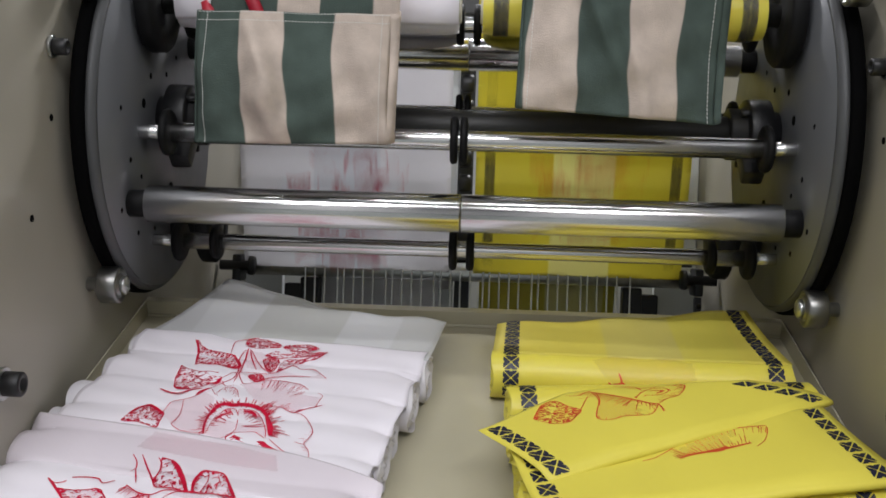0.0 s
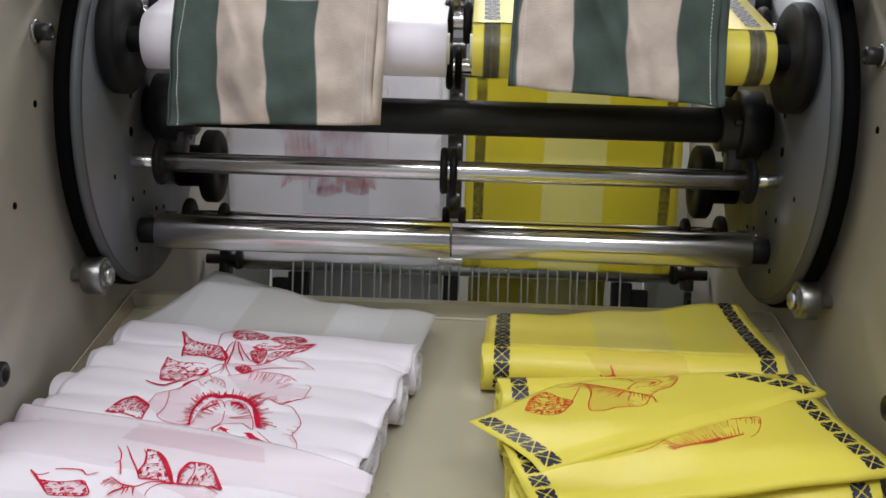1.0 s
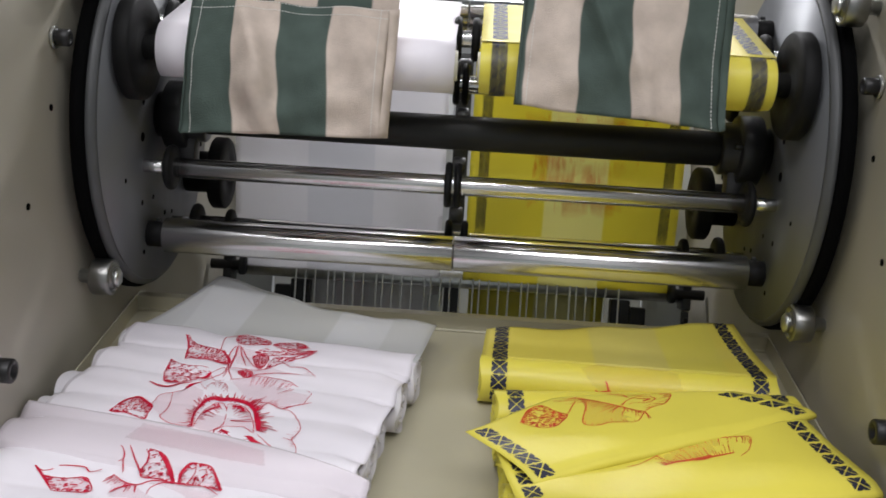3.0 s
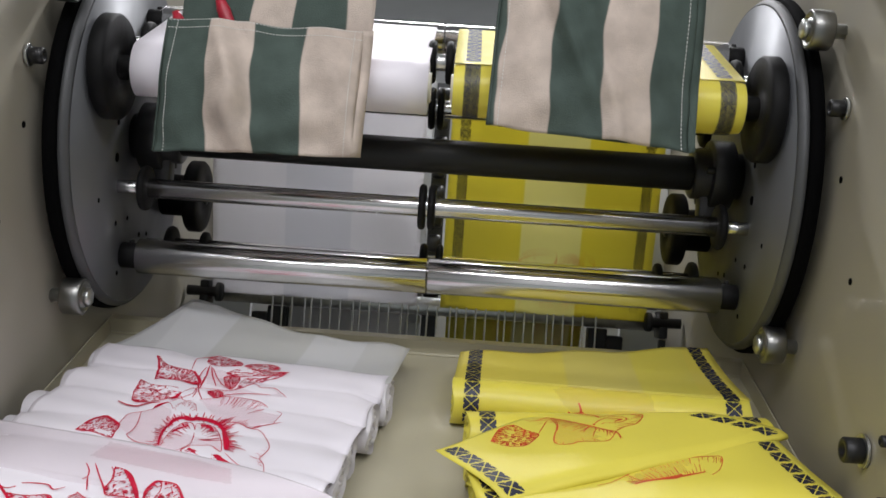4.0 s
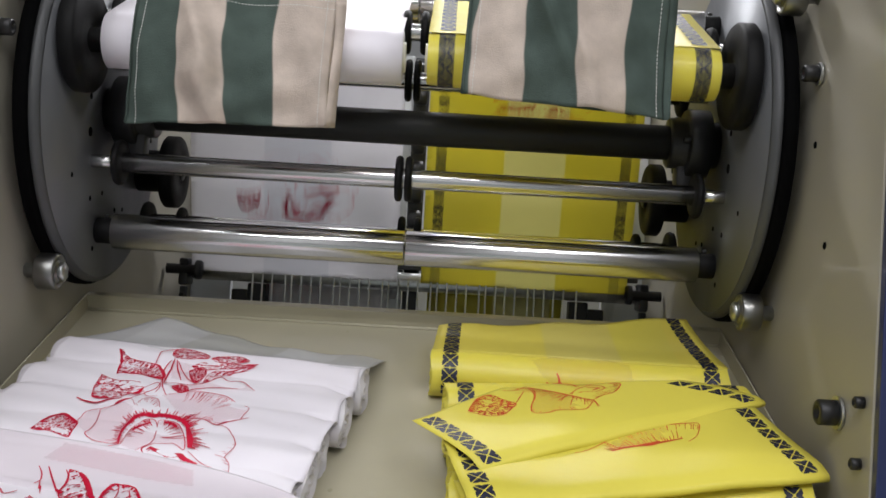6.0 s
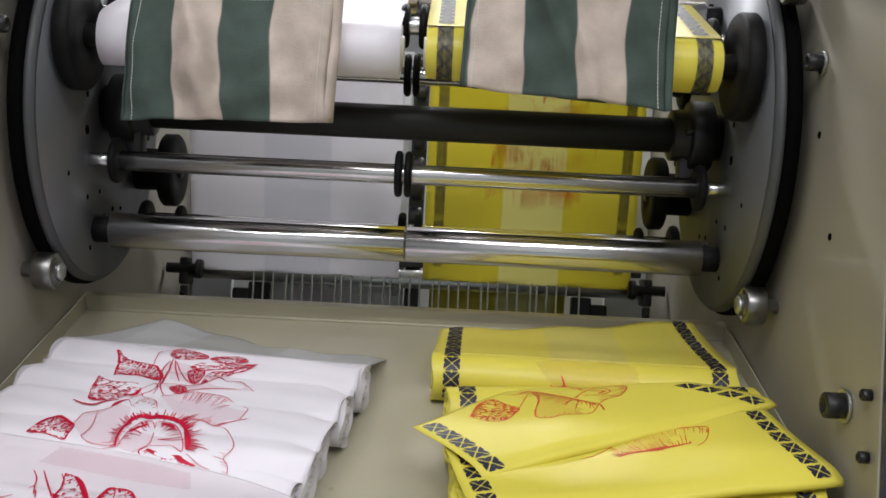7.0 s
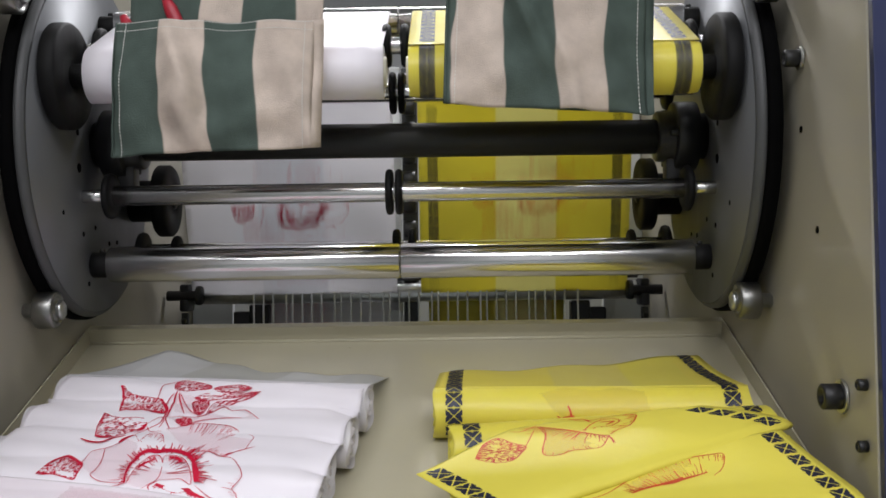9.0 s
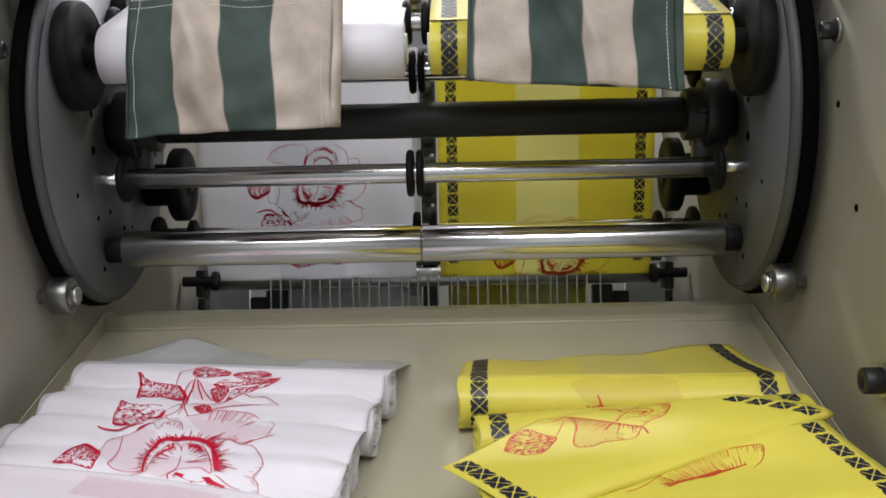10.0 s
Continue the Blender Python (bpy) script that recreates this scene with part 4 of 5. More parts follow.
sliding = []        # (thing, pose in the tray, "white" or "yellow")


def tray_pose(cx, cy, r, rz, sq=SQ):
    return pose(cx, cy, TF + r * sq, 0, 0, rz)


def on_coil(r, seed):
    """Lays (x along the roll, arc from the crest towards the front) on the roll."""
    rad = coil_radius(r, seed)

    def place(u, s, lift):
        a = math.pi / 2 + s / r
        q = rad(a, u) + lift
        return Vector((u, q * math.cos(a), q * SQ * math.sin(a)))
    return place


def art_on(bm, strokes, place, cx, cy, turn, kx, ky, lift, keep=None, bold=1.0):
    ca, sa = math.cos(radians(turn)), math.sin(radians(turn))
    for pts, w in strokes:
        ribbon(bm, [(cx + kx * u * ca - ky * v * sa, cy + kx * u * sa + ky * v * ca) for u, v in pts], w * bold, place, lift, keep)


def wash_on(bm, polys, place, cx, cy, turn, kx, ky, lift, keep=None):
    ca, sa = math.cos(radians(turn)), math.sin(radians(turn))
    for poly in polys:
        patch(bm, [(cx + kx * u * ca - ky * v * sa, cy + kx * u * sa + ky * v * ca) for u, v in poly], place, lift, keep)


ROSE, ROSE_WASH = rose_art()
WHOLE, WHOLE_WASH = rose_art(True)
STALK, STALK_WASH = stalk_art()
# white rolls: one strip of printed film lies over them all
axes = [tray_pose(cx, cy, WR, SLANT, SQW) for cx, cy in WHITE_ROLLS]
CREST = TF + 2 * WR * SQW


def strip_height(x, y):
    """Height of the film strip: it sags a little between the crests, and hugs the rolls at its sides."""
    top, reach = TF + WR * SQW * 1.1, 0.0
    for q in axes:
        p = q.inverted() @ Vector((x, y, q.translation.z))
        if abs(p.y) < WR:
            z = q.translation.z + SQW * 1.02 * math.sqrt(WR * WR - p.y * p.y)
            if z > top:
                top, reach = z, max(0.0, min(1.0, (abs(p.x) - 0.145) / 0.035))
    p = axes[0].inverted() @ Vector((x, y, axes[0].translation.z))
    if p.y > 0:
        return CREST + 0.0014 - 0.04 * p.y - 1.5 * p.y * p.y
    return CREST + 0.0014 - (0.14 + 0.70 * reach * reach) * (CREST - top)


def strip_point(x, y, lift):
    return Vector((x, y, strip_height(x, y) + lift - CREST))


ca, sa = math.cos(radians(SLANT)), math.sin(radians(SLANT))


strip = empty("printed_film_strip", SLOPE @ pose(0, 0, CREST))
tagged(strip, "white plastic film strip with red rose print draped over the rolls", "plastic film")
sliding.append((strip, pose(0, 0, CREST), "strip"))


def strip_sheet(u, v):
    w = 0.2265 - 0.403 * v
    k = -0.0076 + 0.059 * (w - 0.205) + (u - 0.5) * 0.356 + 0.002 * math.sin(w * 80)
    return strip_point(-0.226 + k * ca - w * sa, 0.945 + k * sa + w * ca, 0.0006 * math.sin(k * 60 + w * 40) + 0.0005 * math.sin(w * 170 + k * 25))


part("film_skin", sheet(bmesh.new(), strip_sheet, 60, 136, 0.0003), white_skin, strip, angle=80)
for fields in (ROSE_WASH, STALK_WASH):
    bm = bmesh.new()
    wash_on(bm, fields, strip_point, -0.226, 0.945, SLANT, 1.0, 1.0, 0.0009)
    part("print_tint", bm, pink_ink, strip, "pale pink printed tint", angle=80)
bm = bmesh.new()
art_on(bm, ROSE + STALK, strip_point, -0.226, 0.945, SLANT, 1.0, 1.0, 0.0013)
part("rose_print", bm, red_ink, strip, "red printed rose", angle=80)
for i, (cx, cy) in enumerate(WHITE_ROLLS):
    base = axes[i]
    th = empty("white_bag_roll", SLOPE @ base)
    tagged(th, "rolled white plastic bags with red rose print in the tray", "bag roll", "white bag rolls in the tray")
    part("film_body", coil(bmesh.new(), 0.365, WR, SQW, i), white_film, th, angle=50)
    sliding.append((th, base, "white%d" % min(2, i)))
    rad = coil_radius(WR, i)
    inv = base.inverted()
    if i == 0:
        # loose tail of film behind the roll
        def tail(u, v):
            x0, x1 = -0.1825 + 0.062 * v ** 0.8, 0.1825 + 0.004 * v
            y = (0.158 - 0.036 * u + 0.006 * math.sin(u * 8)) * v - 0.004
            return (x0 + (x1 - x0) * u, y, rad(math.pi / 2, x0 + (x1 - x0) * u) * SQW + 0.0003 + 0.004 * math.sin(v * 3 + u * 5) * v + 0.0015 * math.sin(u * 23) * v - 0.006 * v * v + 0.027 * v * v * (1 - u) ** 1.5)
        bm = sheet(bmesh.new(), tail, 40, 20, 0.0004)
        white_tail_part = part("loose_tail", bm, white_tail, th, "translucent loose film end", angle=80)
    if i == 4:
        # loose sheet that laps over the next roll
        def drape(x, y):
            return strip_height(x, y) + 0.0016

        def lap_span(u):
            return 1.30 * (0.018 - 0.016 * u - 0.031 * u ** 4), -1.30 * (0.042 + 0.030 * u)

        def lap(u, v):
            k = -0.215 + 0.384 * u
            e0, e1 = lap_span(u)
            w = e0 + (e1 - e0) * v
            x, y = -0.224 + k * ca - w * sa, 0.942 + k * sa + w * ca
            return inv @ Vector((x, y, drape(x, y) - 0.006 * max(0, (v - 0.9) / 0.1)))

        def on_lap(x, y, lift):
            return inv @ Vector((x, y, drape(x, y) + 0.0006 + lift))

        def within(x, y):
            k, w = ca * (x + 0.224) + sa * (y - 0.942), -sa * (x + 0.224) + ca * (y - 0.942)
            e0, e1 = lap_span(min(1, max(0, (k + 0.215) / 0.384)))
            return e1 < w < e0
        bm = sheet(bmesh.new(), lap, 48, 28, 0.0003)
        lap_part = part("film_lap", bm, lap_film, th, "thin translucent lapped film", angle=80)
        bm = bmesh.new()
        art_on(bm, STALK, on_lap, -0.226, 0.945, SLANT, 1.0, 1.0, 0.0005, within, 1.0)
        part("stem_print", bm, red_ink, lap_part, "red printed stems and leaves", angle=80)
        bm = bmesh.new()
        wash_on(bm, [mm((-78, 6), (-40, 2), (10, -4), (58, -16), (66, -40), (20, -38), (-40, -30), (-84, -24))], on_lap, -0.226, 0.945, SLANT, 1.0, 1.0, 0.0002, within)
        part("faint_print", bm, pink_ink, lap_part, "print showing faintly through the film", angle=80)


def border(bm, u, s0, n, place, size=0.0168, pitch=0.0200, lift=0.0007):
    for k in range(n):
        motif(bm, u, s0 + pitch * k, size, place, lift)


for i, (cx, cy, rz, r) in enumerate(YELLOW_ROLLS):
    base = tray_pose(cx, cy, r, rz)
    th = empty("yellow_bag_roll", SLOPE @ base)
    tagged(th, "rolled yellow plastic bags with navy borders in the tray", "bag roll", "yellow bag rolls in the tray")
    part("film_body", coil(bmesh.new(), 0.352, r, SQ, 20 + i), yellow_film, th, angle=50)
    sliding.append((th, base, "yellow"))
    place = on_coil(r, 20 + i)
    for s in (-1, 1):
        bm = bmesh.new()
        border(bm, s * 0.154, -0.004, 4, place)
        part("border_print", bm, navy_ink, th, "navy printed border", angle=80)
    if i == 0:
        bm = bmesh.new()
        for p in ([(-0.030, 0.052), (-0.035, 0.040), (-0.025, 0.036), (-0.028, 0.024)], [(-0.018, 0.052), (-0.022, 0.038), (-0.025, 0.036)], [(-0.035, 0.040), (-0.040, 0.036)]):
            ribbon(bm, p, 0.003, place, 0.0008)
        part("rose_print", bm, orange_ink, th, "orange-red printed stem", angle=80)
        bm = bmesh.new()
        patch(bm, mm((-58, 8), (-44, 30), (-20, 46), (10, 42), (46, 47), (62, 30), (58, 6), (30, -3), (4, 4), (-30, -3)), place, 0.0005)
        part("faint_print", bm, ghost_ink, th, "faint print showing through the film", angle=80)

        def tail(u, v, r=r):
            x0, x1 = -0.176 + 0.004 * v, 0.176 - 0.018 * v
            y = (0.095 + 0.066 * u ** 0.8) * v - 0.003
            return (x0 + (x1 - x0) * u, y, coil_radius(r, 20)(math.pi / 2, x0 + (x1 - x0) * u) * SQ + 0.0003 + 0.003 * math.sin(v * 3 + u * 4) * v + 0.002 * math.sin(u * 17) * v + 0.010 * v * v * u)
        bm = sheet(bmesh.new(), tail, 40, 20, 0.0004)
        yellow_tail_part = part("loose_tail", bm, yellow_tail, th, "translucent loose film end", angle=80)

        def on_tail(u, v, lift):
            p = Vector(tail(min(1, max(0, u)), min(1, max(0, v))))
            return p + Vector((0, 0, lift))
        for e, cnt in ((0.062, 5), (0.938, 8)):
            bm = bmesh.new()
            for k in range(cnt):
                def loc(a, b, lift, e=e, cnt=cnt, k=k):
                    return on_tail(e + a / 0.35, (k + 0.5) / cnt + b / (0.1 if e < 0.5 else 0.16), lift)
                motif(bm, 0, 0, 0.0166, loc, 0.0008)
            part("border_print", bm, navy_ink, yellow_tail_part, "navy printed border", angle=80)


def folded_bag(name, corners, z0, z1, thick, seed, label, art, bulge=0.0):
    """A flattened bag: an upper skin between four corners of the tray, folded round at its front edge."""
    lb, rb, rf, lf = [Vector((*c, 0)) for c in corners]
    c0 = (lb + rb + rf + lf) / 4
    base = pose(c0.x, c0.y, TF + 0.05)
    th = empty(name, SLOPE @ base)
    tagged(th, label, "plastic bag", "folded yellow bags")

    def top(u, v, lift=0.0):
        p = lb.lerp(rb, u) * (1 - v) + lf.lerp(rf, u) * v - c0
        z = z0 + (z1 - z0) * v + 0.0012 * math.sin(u * 7 + seed) + 0.0007 * math.sin(u * 19 + v * 5 + seed) + 0.0012 * math.sin(v * 4 + seed + u * 2)
        z -= 0.0035 * max(0, (v - 0.86) / 0.14) ** 2 + 0.012 * max(0, -v) ** 2
        return Vector((p.x, p.y, z - TF - 0.05 + lift))
    edge = (lf - lb).normalized()
    wl, hl = (rb - lb).length, (lf - lb).length

    def skin(u, w):
        if w < 0.7:
            # the back edge bows out beyond its corners
            b = bulge / hl * min(1, u / 0.45) ** 1.3 * (1 - u ** 4)
            return top(u, (1 + b) * w / 0.7 - b)
        q = top(u, 1.0)
        if w < 0.85:
            a = (w - 0.7) / 0.15 * math.pi
            return q + edge * (thick / 2) * math.sin(a) + Vector((0, 0, -thick / 2 * (1 - math.cos(a))))
        return q - edge * 0.05 * (w - 0.85) / 0.15 + Vector((0, 0, -thick - 0.002 * (w - 0.85) / 0.15))
    bm = sheet(bmesh.new(), skin, 36, 60, 0.0005)
    part("film_skin", bm, yellow_skin, th, angle=80)
    hr = (rf - rb).length
    for e, hh in ((0.05, hl), (0.95, hr)):
        bm = bmesh.new()
        n = int(hh / 0.0182)
        for k in range(n):
            def loc(a, b, lift, e=e, hh=hh, n=n, k=k):
                return top(e + a / wl, (k + 0.55) / n + b / hh, lift)
            motif(bm, 0, 0, 0.0158, loc, 0.0008)
        part("border_print", bm, navy_ink, th, "navy printed border", angle=80)
    strokes, fields = art

    def flat(u, v, lift):
        return top(u / wl, v / hl, lift)

    def inside(u, v):
        return 0.09 * wl < u < 0.91 * wl and -bulge <= v < 0.96 * hl
    bm = bmesh.new()
    art_on(bm, strokes, flat, 0, 0, 0, 1, 1, 0.0008, inside, 1.0)
    part("rose_print", bm, orange_ink, th, "orange-red printed rose", angle=80)
    bm = bmesh.new()
    wash_on(bm, fields, flat, 0, 0, 0, 1, 1, 0.0005, inside)
    part("print_tint", bm, pale_orange_ink, th, "pale printed tint", angle=80)
    sliding.append((th, base, "yellow"))
    return th


folded_bag("folded_yellow_bag", [(0.058, 0.938), (0.395, 1.034), (0.433, 0.914), (0.085, 0.834)], 0.046, 0.046, 0.009, 2,
           "flattened yellow plastic bag with navy borders lying over the rolls", side_rose_art("flat"))
folded_bag("folded_yellow_bag", [(0.029, 0.956), (0.323, 1.073), (0.409, 1.050), (0.094, 0.884)], 0.0535, 0.052, 0.007, 5,
           "slanting yellow plastic bag with rose print on top of the rolls", side_rose_art("slanting"), 0.052)

# ---- rolls being wound on the turret ----
SPIN_R = 0.0315
SP_R, SP_A = 0.155, 157


def winding_roll(name, x0, x1, material, label):
    th = empty(name)
    tagged(th, label, "bag roll", "rolls on the winding spindle")
    cx = (x0 + x1) / 2
    bm = bmesh.new()
    L = x1 - x0
    ends = []
    n, nx = 56, 16
    rows = []
    for i in range(nx + 1):
        x = -L / 2 + L * i / nx
        q = SPIN_R * (1 + 0.008 * math.sin(x * 13)) - (0.002 if i in (0, nx) else 0)
        rows.append([bm.verts.new((x, q * math.cos(a), q * math.sin(a))) for a in [2 * math.pi * k / n for k in range(n)]])
    for a, b in zip(rows, rows[1:]):
        for k in range(n):
            bm.faces.new((a[k], a[(k + 1) % n], b[(k + 1) % n], b[k]))
    for end, s in ((rows[0], -1), (rows[-1], 1)):
        prev = end
        for q in range(1, 7):
            f = SPIN_R - (SPIN_R - 0.0148) * q / 6
            ring = [bm.verts.new((s * (L / 2 - (0.002 if q % 2 else 0.0)), f * math.cos(a), f * math.sin(a))) for a in [2 * math.pi * k / n for k in range(n)]]
            for k in range(n):
                bm.faces.new((prev[k], prev[(k + 1) % n], ring[(k + 1) % n], ring[k]))
            prev = ring
    bmesh.ops.recalc_face_normals(bm, faces=bm.faces)
    part("film_body", bm, material, th, angle=50)
    for s in (-1, 1):
        bm = bmesh.new()
        ring_x(bm, s * L / 2 - 0.003, s * L / 2 + 0.003, 0, 0, 0.0147, 0.0175, 40, 0.0004)
        part("core_tube", bm, cream_roll, th, "pale core tube")
    return th, cx


wind_white, wind_white_x = winding_roll("white_winding_roll", -0.352, -0.010, white_film, "white plastic bag roll winding on the turret spindle")
wind_yellow, wind_yellow_x = winding_roll("yellow_winding_roll", 0.019, 0.354, yellow_film, "yellow plastic bag roll winding on the turret spindle")


def round_roll(u, s, lift):
    a = s / SPIN_R
    q = SPIN_R * (1 + 0.008 * math.sin(u * 13)) + lift
    return Vector((u, q * math.cos(a), q * math.sin(a)))


for s in (-1, 1):
    bm = bmesh.new()
    n = 11
    border(bm, s * 0.146, 0, n, round_roll, 0.0165, 2 * math.pi * SPIN_R / n, 0.0007)
    part("border_print", bm, navy_ink, wind_yellow, "navy printed border", angle=80)
# film that bridges from the far roller to the winding rolls
for cx, w, wm, lab in ((wind_white_x, 0.342, white_skin, "white film running onto the roll"), (wind_yellow_x, 0.335, yellow_skin, "yellow film running onto the roll")):
    def bridge(u, v, cx=cx, w=w):
        py, pz = polar(SP_R, SP_A)
        y0, z0 = 0.020, 0.1815
        if v < 0.8:
            k = v / 0.8
            a = radians(117)
            y1, z1 = py + (SPIN_R + 0.001) * math.cos(a), pz + (SPIN_R + 0.001) * math.sin(a)
            return (cx + (u - 0.5) * w, y0 + (y1 - y0) * k, z0 + (z1 - z0) * k)
        a = radians(117 + (150 if wm is white_skin else 6) * (v - 0.8) / 0.2)
        return (cx + (u - 0.5) * w, py + (SPIN_R + 0.001) * math.cos(a), pz + (SPIN_R + 0.001) * math.sin(a))
    bm = sheet(bmesh.new(), bridge, 10, 120, 0.0004)
    bridge_ob = part("bridging_film", bm, wm, turret, lab, angle=80)
    if wm is yellow_skin:
        def on_bridge(u, v, lift, cx=cx, w=w):
            p = Vector(bridge((u - cx) / w + 0.5, v))
            return p + Vector((0, -0.4 * lift, lift))
        for s in (-1, 1):
            bm = bmesh.new()
            for k in range(10):
                def loc(a, b, lift, s=s, k=k):
                    return on_bridge(cx + s * 0.146 + a, min(0.79, 0.02 + 0.077 * k + 0.035 + b / 0.25), lift)
                motif(bm, 0, 0, 0.0162, loc, 0.0009)
            part("border_print", bm, navy_ink, bridge_ob, "navy printed border", angle=80)

# ---- prints that travel with the running webs ----
LOOP_UP, LOOP_TURN, Z_LOW, Z_HIGH = 0.345, 0.02, 0.55, 0.895
LOOP = 2 * (LOOP_UP + LOOP_TURN)
BACK, DOWN = 0.45, 0.52      # the empty way back lies low behind the machine


def loop_pose(s, cx):
    """A print's place on its endless way: up the front of the web, down behind it."""
    s %= LOOP
    if s < LOOP_UP:
        z, off = Z_LOW + s, -0.0022
    elif s < LOOP_UP + LOOP_TURN:
        z, off = Z_HIGH, -0.0022 + BACK * (s - LOOP_UP) / LOOP_TURN
    elif s < 2 * LOOP_UP + LOOP_TURN:
        z, off = Z_HIGH - (s - LOOP_UP - LOOP_TURN), BACK
    else:
        z, off = Z_LOW, BACK * (1 - (s - 2 * LOOP_UP - LOOP_TURN) / LOOP_TURN) - 0.0022
    return pose(cx, web_y(z) + off, z - max(0, off) / BACK * DOWN, math.degrees(math.atan(0.286)), 0, 0)


# resting height of the rose at each halt of the feed
HALTS = [-0.18, 0.55, 1.30, 2.02, 2.70, 3.45, 4.25, 4.97, 5.66, 6.40, 7.15, 7.86, 8.66, 9.36, 10.06]
REST_WHITE = [0.60, 0.81, 0.483, 0.622, 0.790, 0.65, 0.606, 0.717, 0.880, 0.66, 0.641, 0.777, 0.898, 0.575, 0.723]
REST_YELLOW = [0.62, 0.49, 0.620, 0.767, 0.56, 0.62, 0.800, 0.905, 0.621, 0.66, 0.900, 0.580, 0.783, 0.754, 0.596]


def fed_lengths(rest):
    out = [rest[0] - Z_LOW]
    for a, b in zip(rest, rest[1:]):
        d = (b - a) % LOOP
        while d < 0.72:
            d += LOOP
        out.append(out[-1] + d)
    return out


def fed(t, total):
    """Length fed at t: it rests round each halt and runs between."""
    for (h0, s0), (h1, s1) in zip(zip(HALTS, total), zip(HALTS[1:], total[1:])):
        if t <= h1:
            a, b = h0 + 0.06, h1 - 0.06
            k = min(1, max(0, (t - a) / (b - a)))
            ramp = 0.22
            v = 1 / (1 - ramp)
            if k < ramp:
                e = v * k * k / (2 * ramp)
            elif k < 1 - ramp:
                e = v * (k - ramp / 2)
            else:
                e = 1 - v * (1 - k) ** 2 / (2 * ramp)
            return s0 + (s1 - s0) * e
    return total[-1]


def web_plane(u, v, lift):
    return Vector((u, -lift, v))


runners = []        # (thing, start on the loop, x, rest list)
for cx, wm, rest, lab, tint in ((WHITE_X + 0.012, red_ink, REST_WHITE, "red rose print running with the white web", pink_ink), (YELLOW_X + 0.022, orange_ink, REST_YELLOW, "orange-red rose print running with the yellow web", pale_orange_ink)):
    for k in range(1):
        for q in range(-4, 1):
            # each rose runs in short rigid slices, as the film itself bends
            th = empty("web_rose_print")
            tagged(th, lab, "print", "rose prints on the webs")
            mid = (q + 0.5) * 0.06

            def slice_plane(u, v, lift, mid=mid):
                return Vector((u, -lift, v - mid))

            def in_slice(u, v, mid=mid):
                return abs(v - mid) <= 0.0305
            bm = bmesh.new()
            art_on(bm, WHOLE, slice_plane, 0.008, -0.008, 0, 1.0, -0.72, 0.0006, in_slice, 1.15)
            part("linework", bm, wm, th, angle=80)
            runners.append((th, k * LOOP / 2 + mid, cx, rest))
PIECES = 9
for k in range(PIECES):
    th = empty("web_border_print")
    tagged(th, "short run of navy border motifs on the yellow web", "print", "border prints on the yellow web")
    for s in (-1, 1):
        bm = bmesh.new()
        p = LOOP / PIECES / 4
        border(bm, s * 0.158, -1.5 * p, 4, web_plane, 0.0162, p, 0.0004)
        part("border_print", bm, navy_ink, th, angle=80)
    runners.append((th, k * LOOP / PIECES, YELLOW_X, REST_YELLOW))


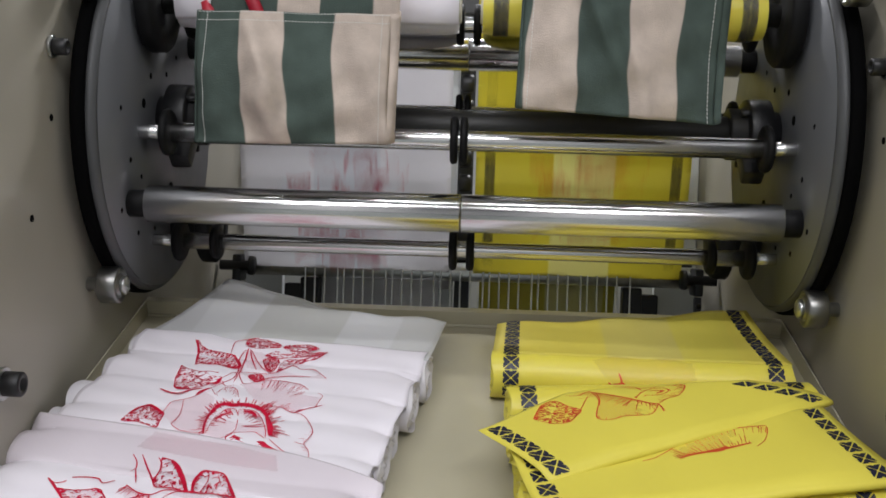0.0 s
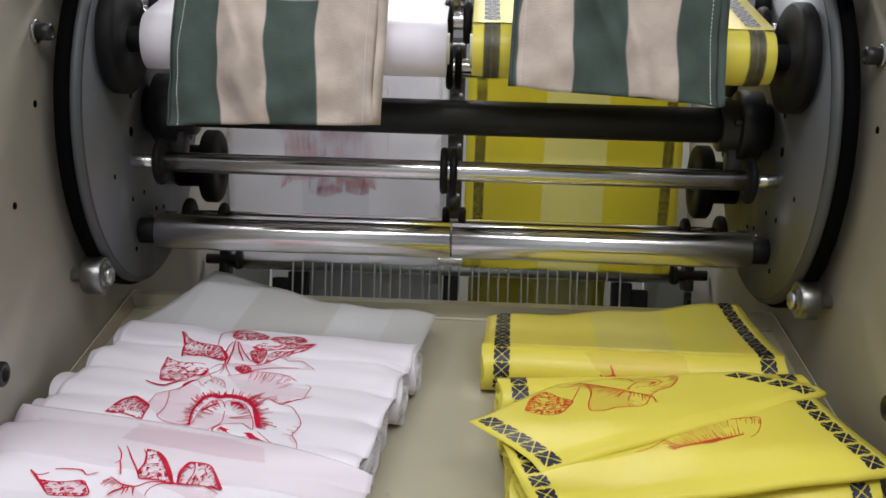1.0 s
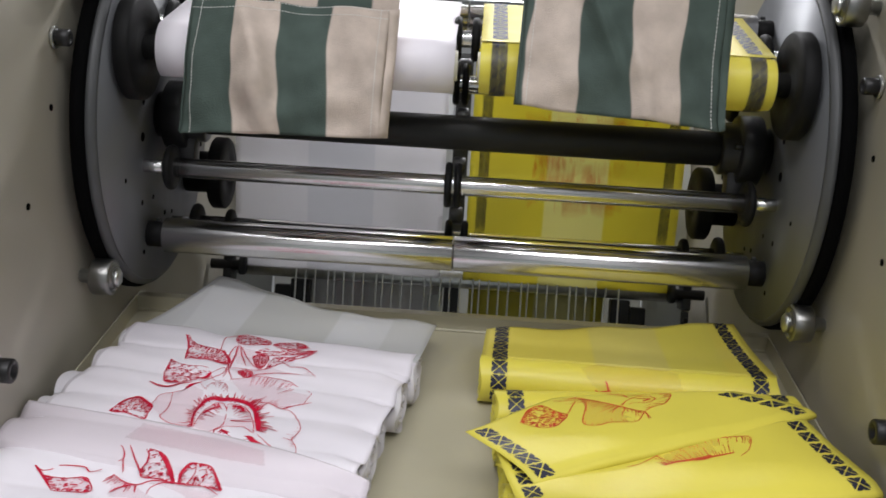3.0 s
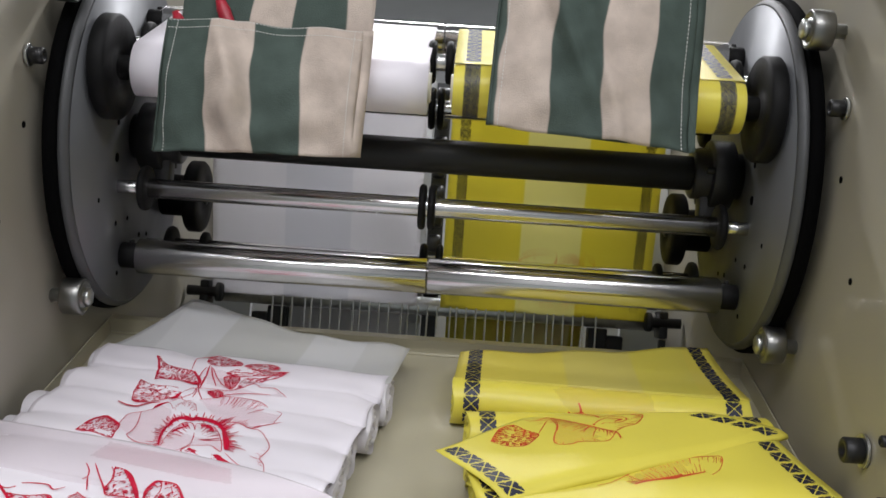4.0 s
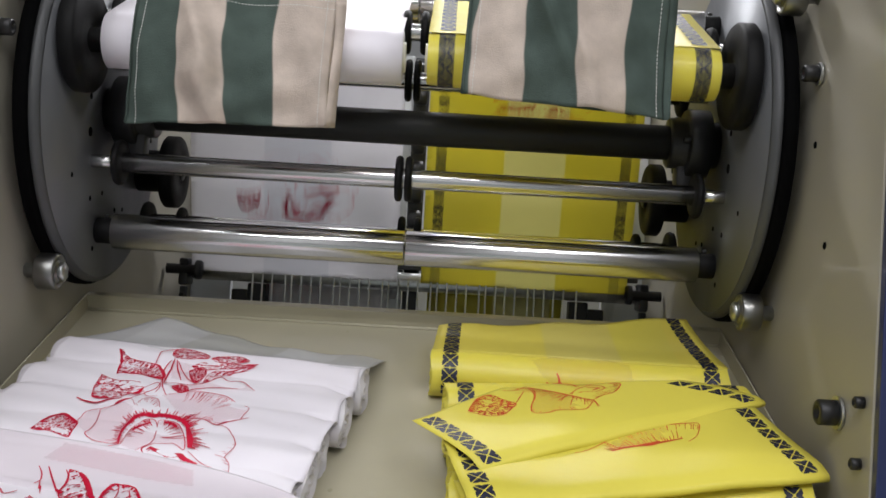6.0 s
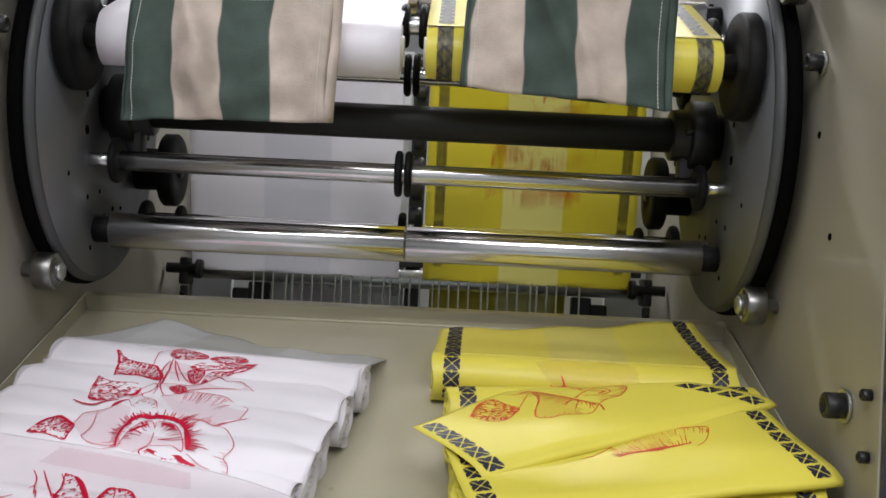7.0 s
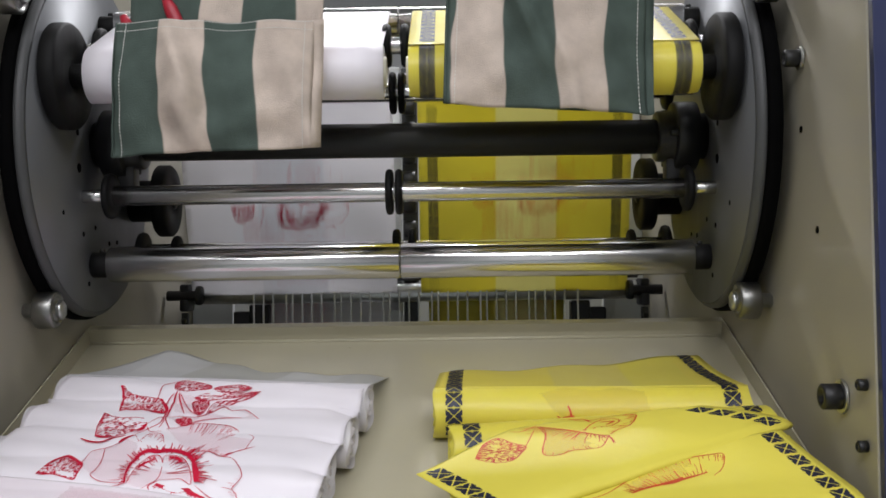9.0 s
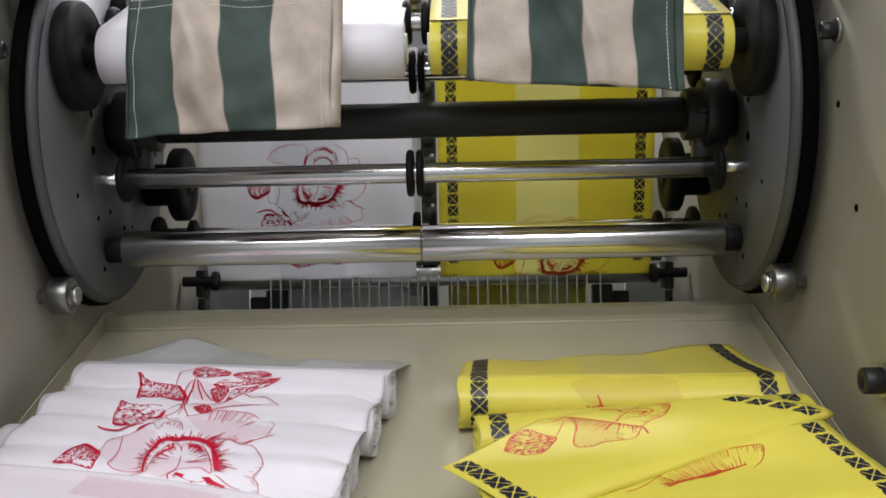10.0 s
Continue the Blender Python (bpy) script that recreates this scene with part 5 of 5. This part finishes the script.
def motions():
    # the turret ends its turn in the first 0.7 s, and the rolls on it push the bags forward
    turn = ((0.0, -38), (0.1, -32.5), (0.2, -26), (0.3, -19), (0.4, -13), (0.5, -8), (0.6, -3), (0.7, -0.6), (0.8, 0), (1.0, 0), (10.0, 0))
    walk(turret, [(t, pose(0, CY, CZ, a, 0, 0)) for t, a in turn])
    swing = ((0.0, 9.0), (0.1, 8.2), (0.2, 6.4), (0.3, 4.0), (0.4, 2.0), (0.5, 0.8), (0.6, 0.2), (0.7, 0), (1.0, 0), (10.0, 0))
    for bag, x0 in ((bag_a, -0.303), (bag_b, 0.068)):
        walk(bag, [(t, pose(x0, 0.985, 1.045, a, 0, 0)) for t, a in swing])
    walk(pliers, [(t, pose(0, 0.985, 1.045, a, 0, 0) @ pose(-0.245, 0.966 - 0.985, 0.80 - 1.045, 0, -24, 0)) for t, a in swing])
    # rolls slide down the tray
    slides = {"white0": ((0.0, 0), (2.7, 0), (3.8, 0), (4.2, -0.004), (4.5, -0.023), (4.8, -0.036), (5.0, -0.040), (5.5, -0.041), (7.0, -0.041), (10.0, -0.042)),
              "white1": ((0.0, 0), (2.7, 0), (3.8, 0), (4.2, -0.004), (4.5, -0.024), (4.8, -0.039), (5.0, -0.043), (5.5, -0.046), (6.2, -0.049), (7.0, -0.051), (10.0, -0.053)),
              "white2": ((0.0, 0), (2.7, 0), (3.8, 0), (4.2, -0.004), (4.5, -0.025), (4.8, -0.041), (5.0, -0.046), (5.5, -0.050), (6.2, -0.055), (7.0, -0.059), (10.0, -0.062)),
              "strip": ((0.0, 0), (2.7, 0), (3.8, 0), (4.2, -0.004), (4.5, -0.025), (4.8, -0.040), (5.0, -0.045), (5.5, -0.048), (6.2, -0.052), (7.0, -0.055), (7.5, -0.057), (10.0, -0.058)),
              "yellow": ((0.0, 0), (5.5, 0), (6.1, -0.005), (6.6, -0.016), (7.0, -0.021), (7.5, -0.025), (8.0, -0.034), (8.5, -0.058), (9.0, -0.075), (9.5, -0.080), (10.0, -0.083))}
    for th, base, key in sliding:
        walk(th, [(t, SLOPE @ Matrix.Translation((0, d, 0)) @ base) for t, d in slides[key]])
    walk(white_tail_part, [(t, pose(0, 0, 0, a, 0, 0)) for t, a in ((0.0, -4), (3.8, -4), (4.4, -4.5), (4.7, -7), (5.0, -11), (5.4, -16), (5.7, -19), (6.8, -22), (10.0, -23))])
    fall = ((0.0, -7), (5.5, -7), (7.0, -9), (7.5, -11), (8.0, -14), (8.5, -16), (9.0, -18), (10.0, -19))
    walk(yellow_tail_part, [(t, pose(0, 0, 0, a, 0, 0)) for t, a in fall])
    # webs: the feed runs and halts
    totals = {id(r): fed_lengths(r) for r in (REST_WHITE, REST_YELLOW)}
    steps = [k / FPS for k in range(0, 10 * FPS + 1)]
    for th, start, cx, rest in runners:
        total = totals[id(rest)]
        walk(th, [(t, loop_pose(fed(t, total) + start, cx)) for t in steps])

    def turret_angle(t):
        for (t0, a0), (t1, a1) in zip(turn, turn[1:]):
            if t <= t1:
                return a0 + (a1 - a0) * (t - t0) / (t1 - t0)
        return 0
    for th, cx, rest in ((wind_white, wind_white_x, REST_WHITE), (wind_yellow, wind_yellow_x, REST_YELLOW)):
        total = totals[id(rest)]
        rows = []
        for t in steps:
            y, z = polar(SP_R, SP_A + turret_angle(t))
            rows.append((t, pose(cx, CY + y, CZ + z, math.degrees(fed(t, total) * 0.55 / SPIN_R), 0, 0)))
        walk(th, rows)


motions()
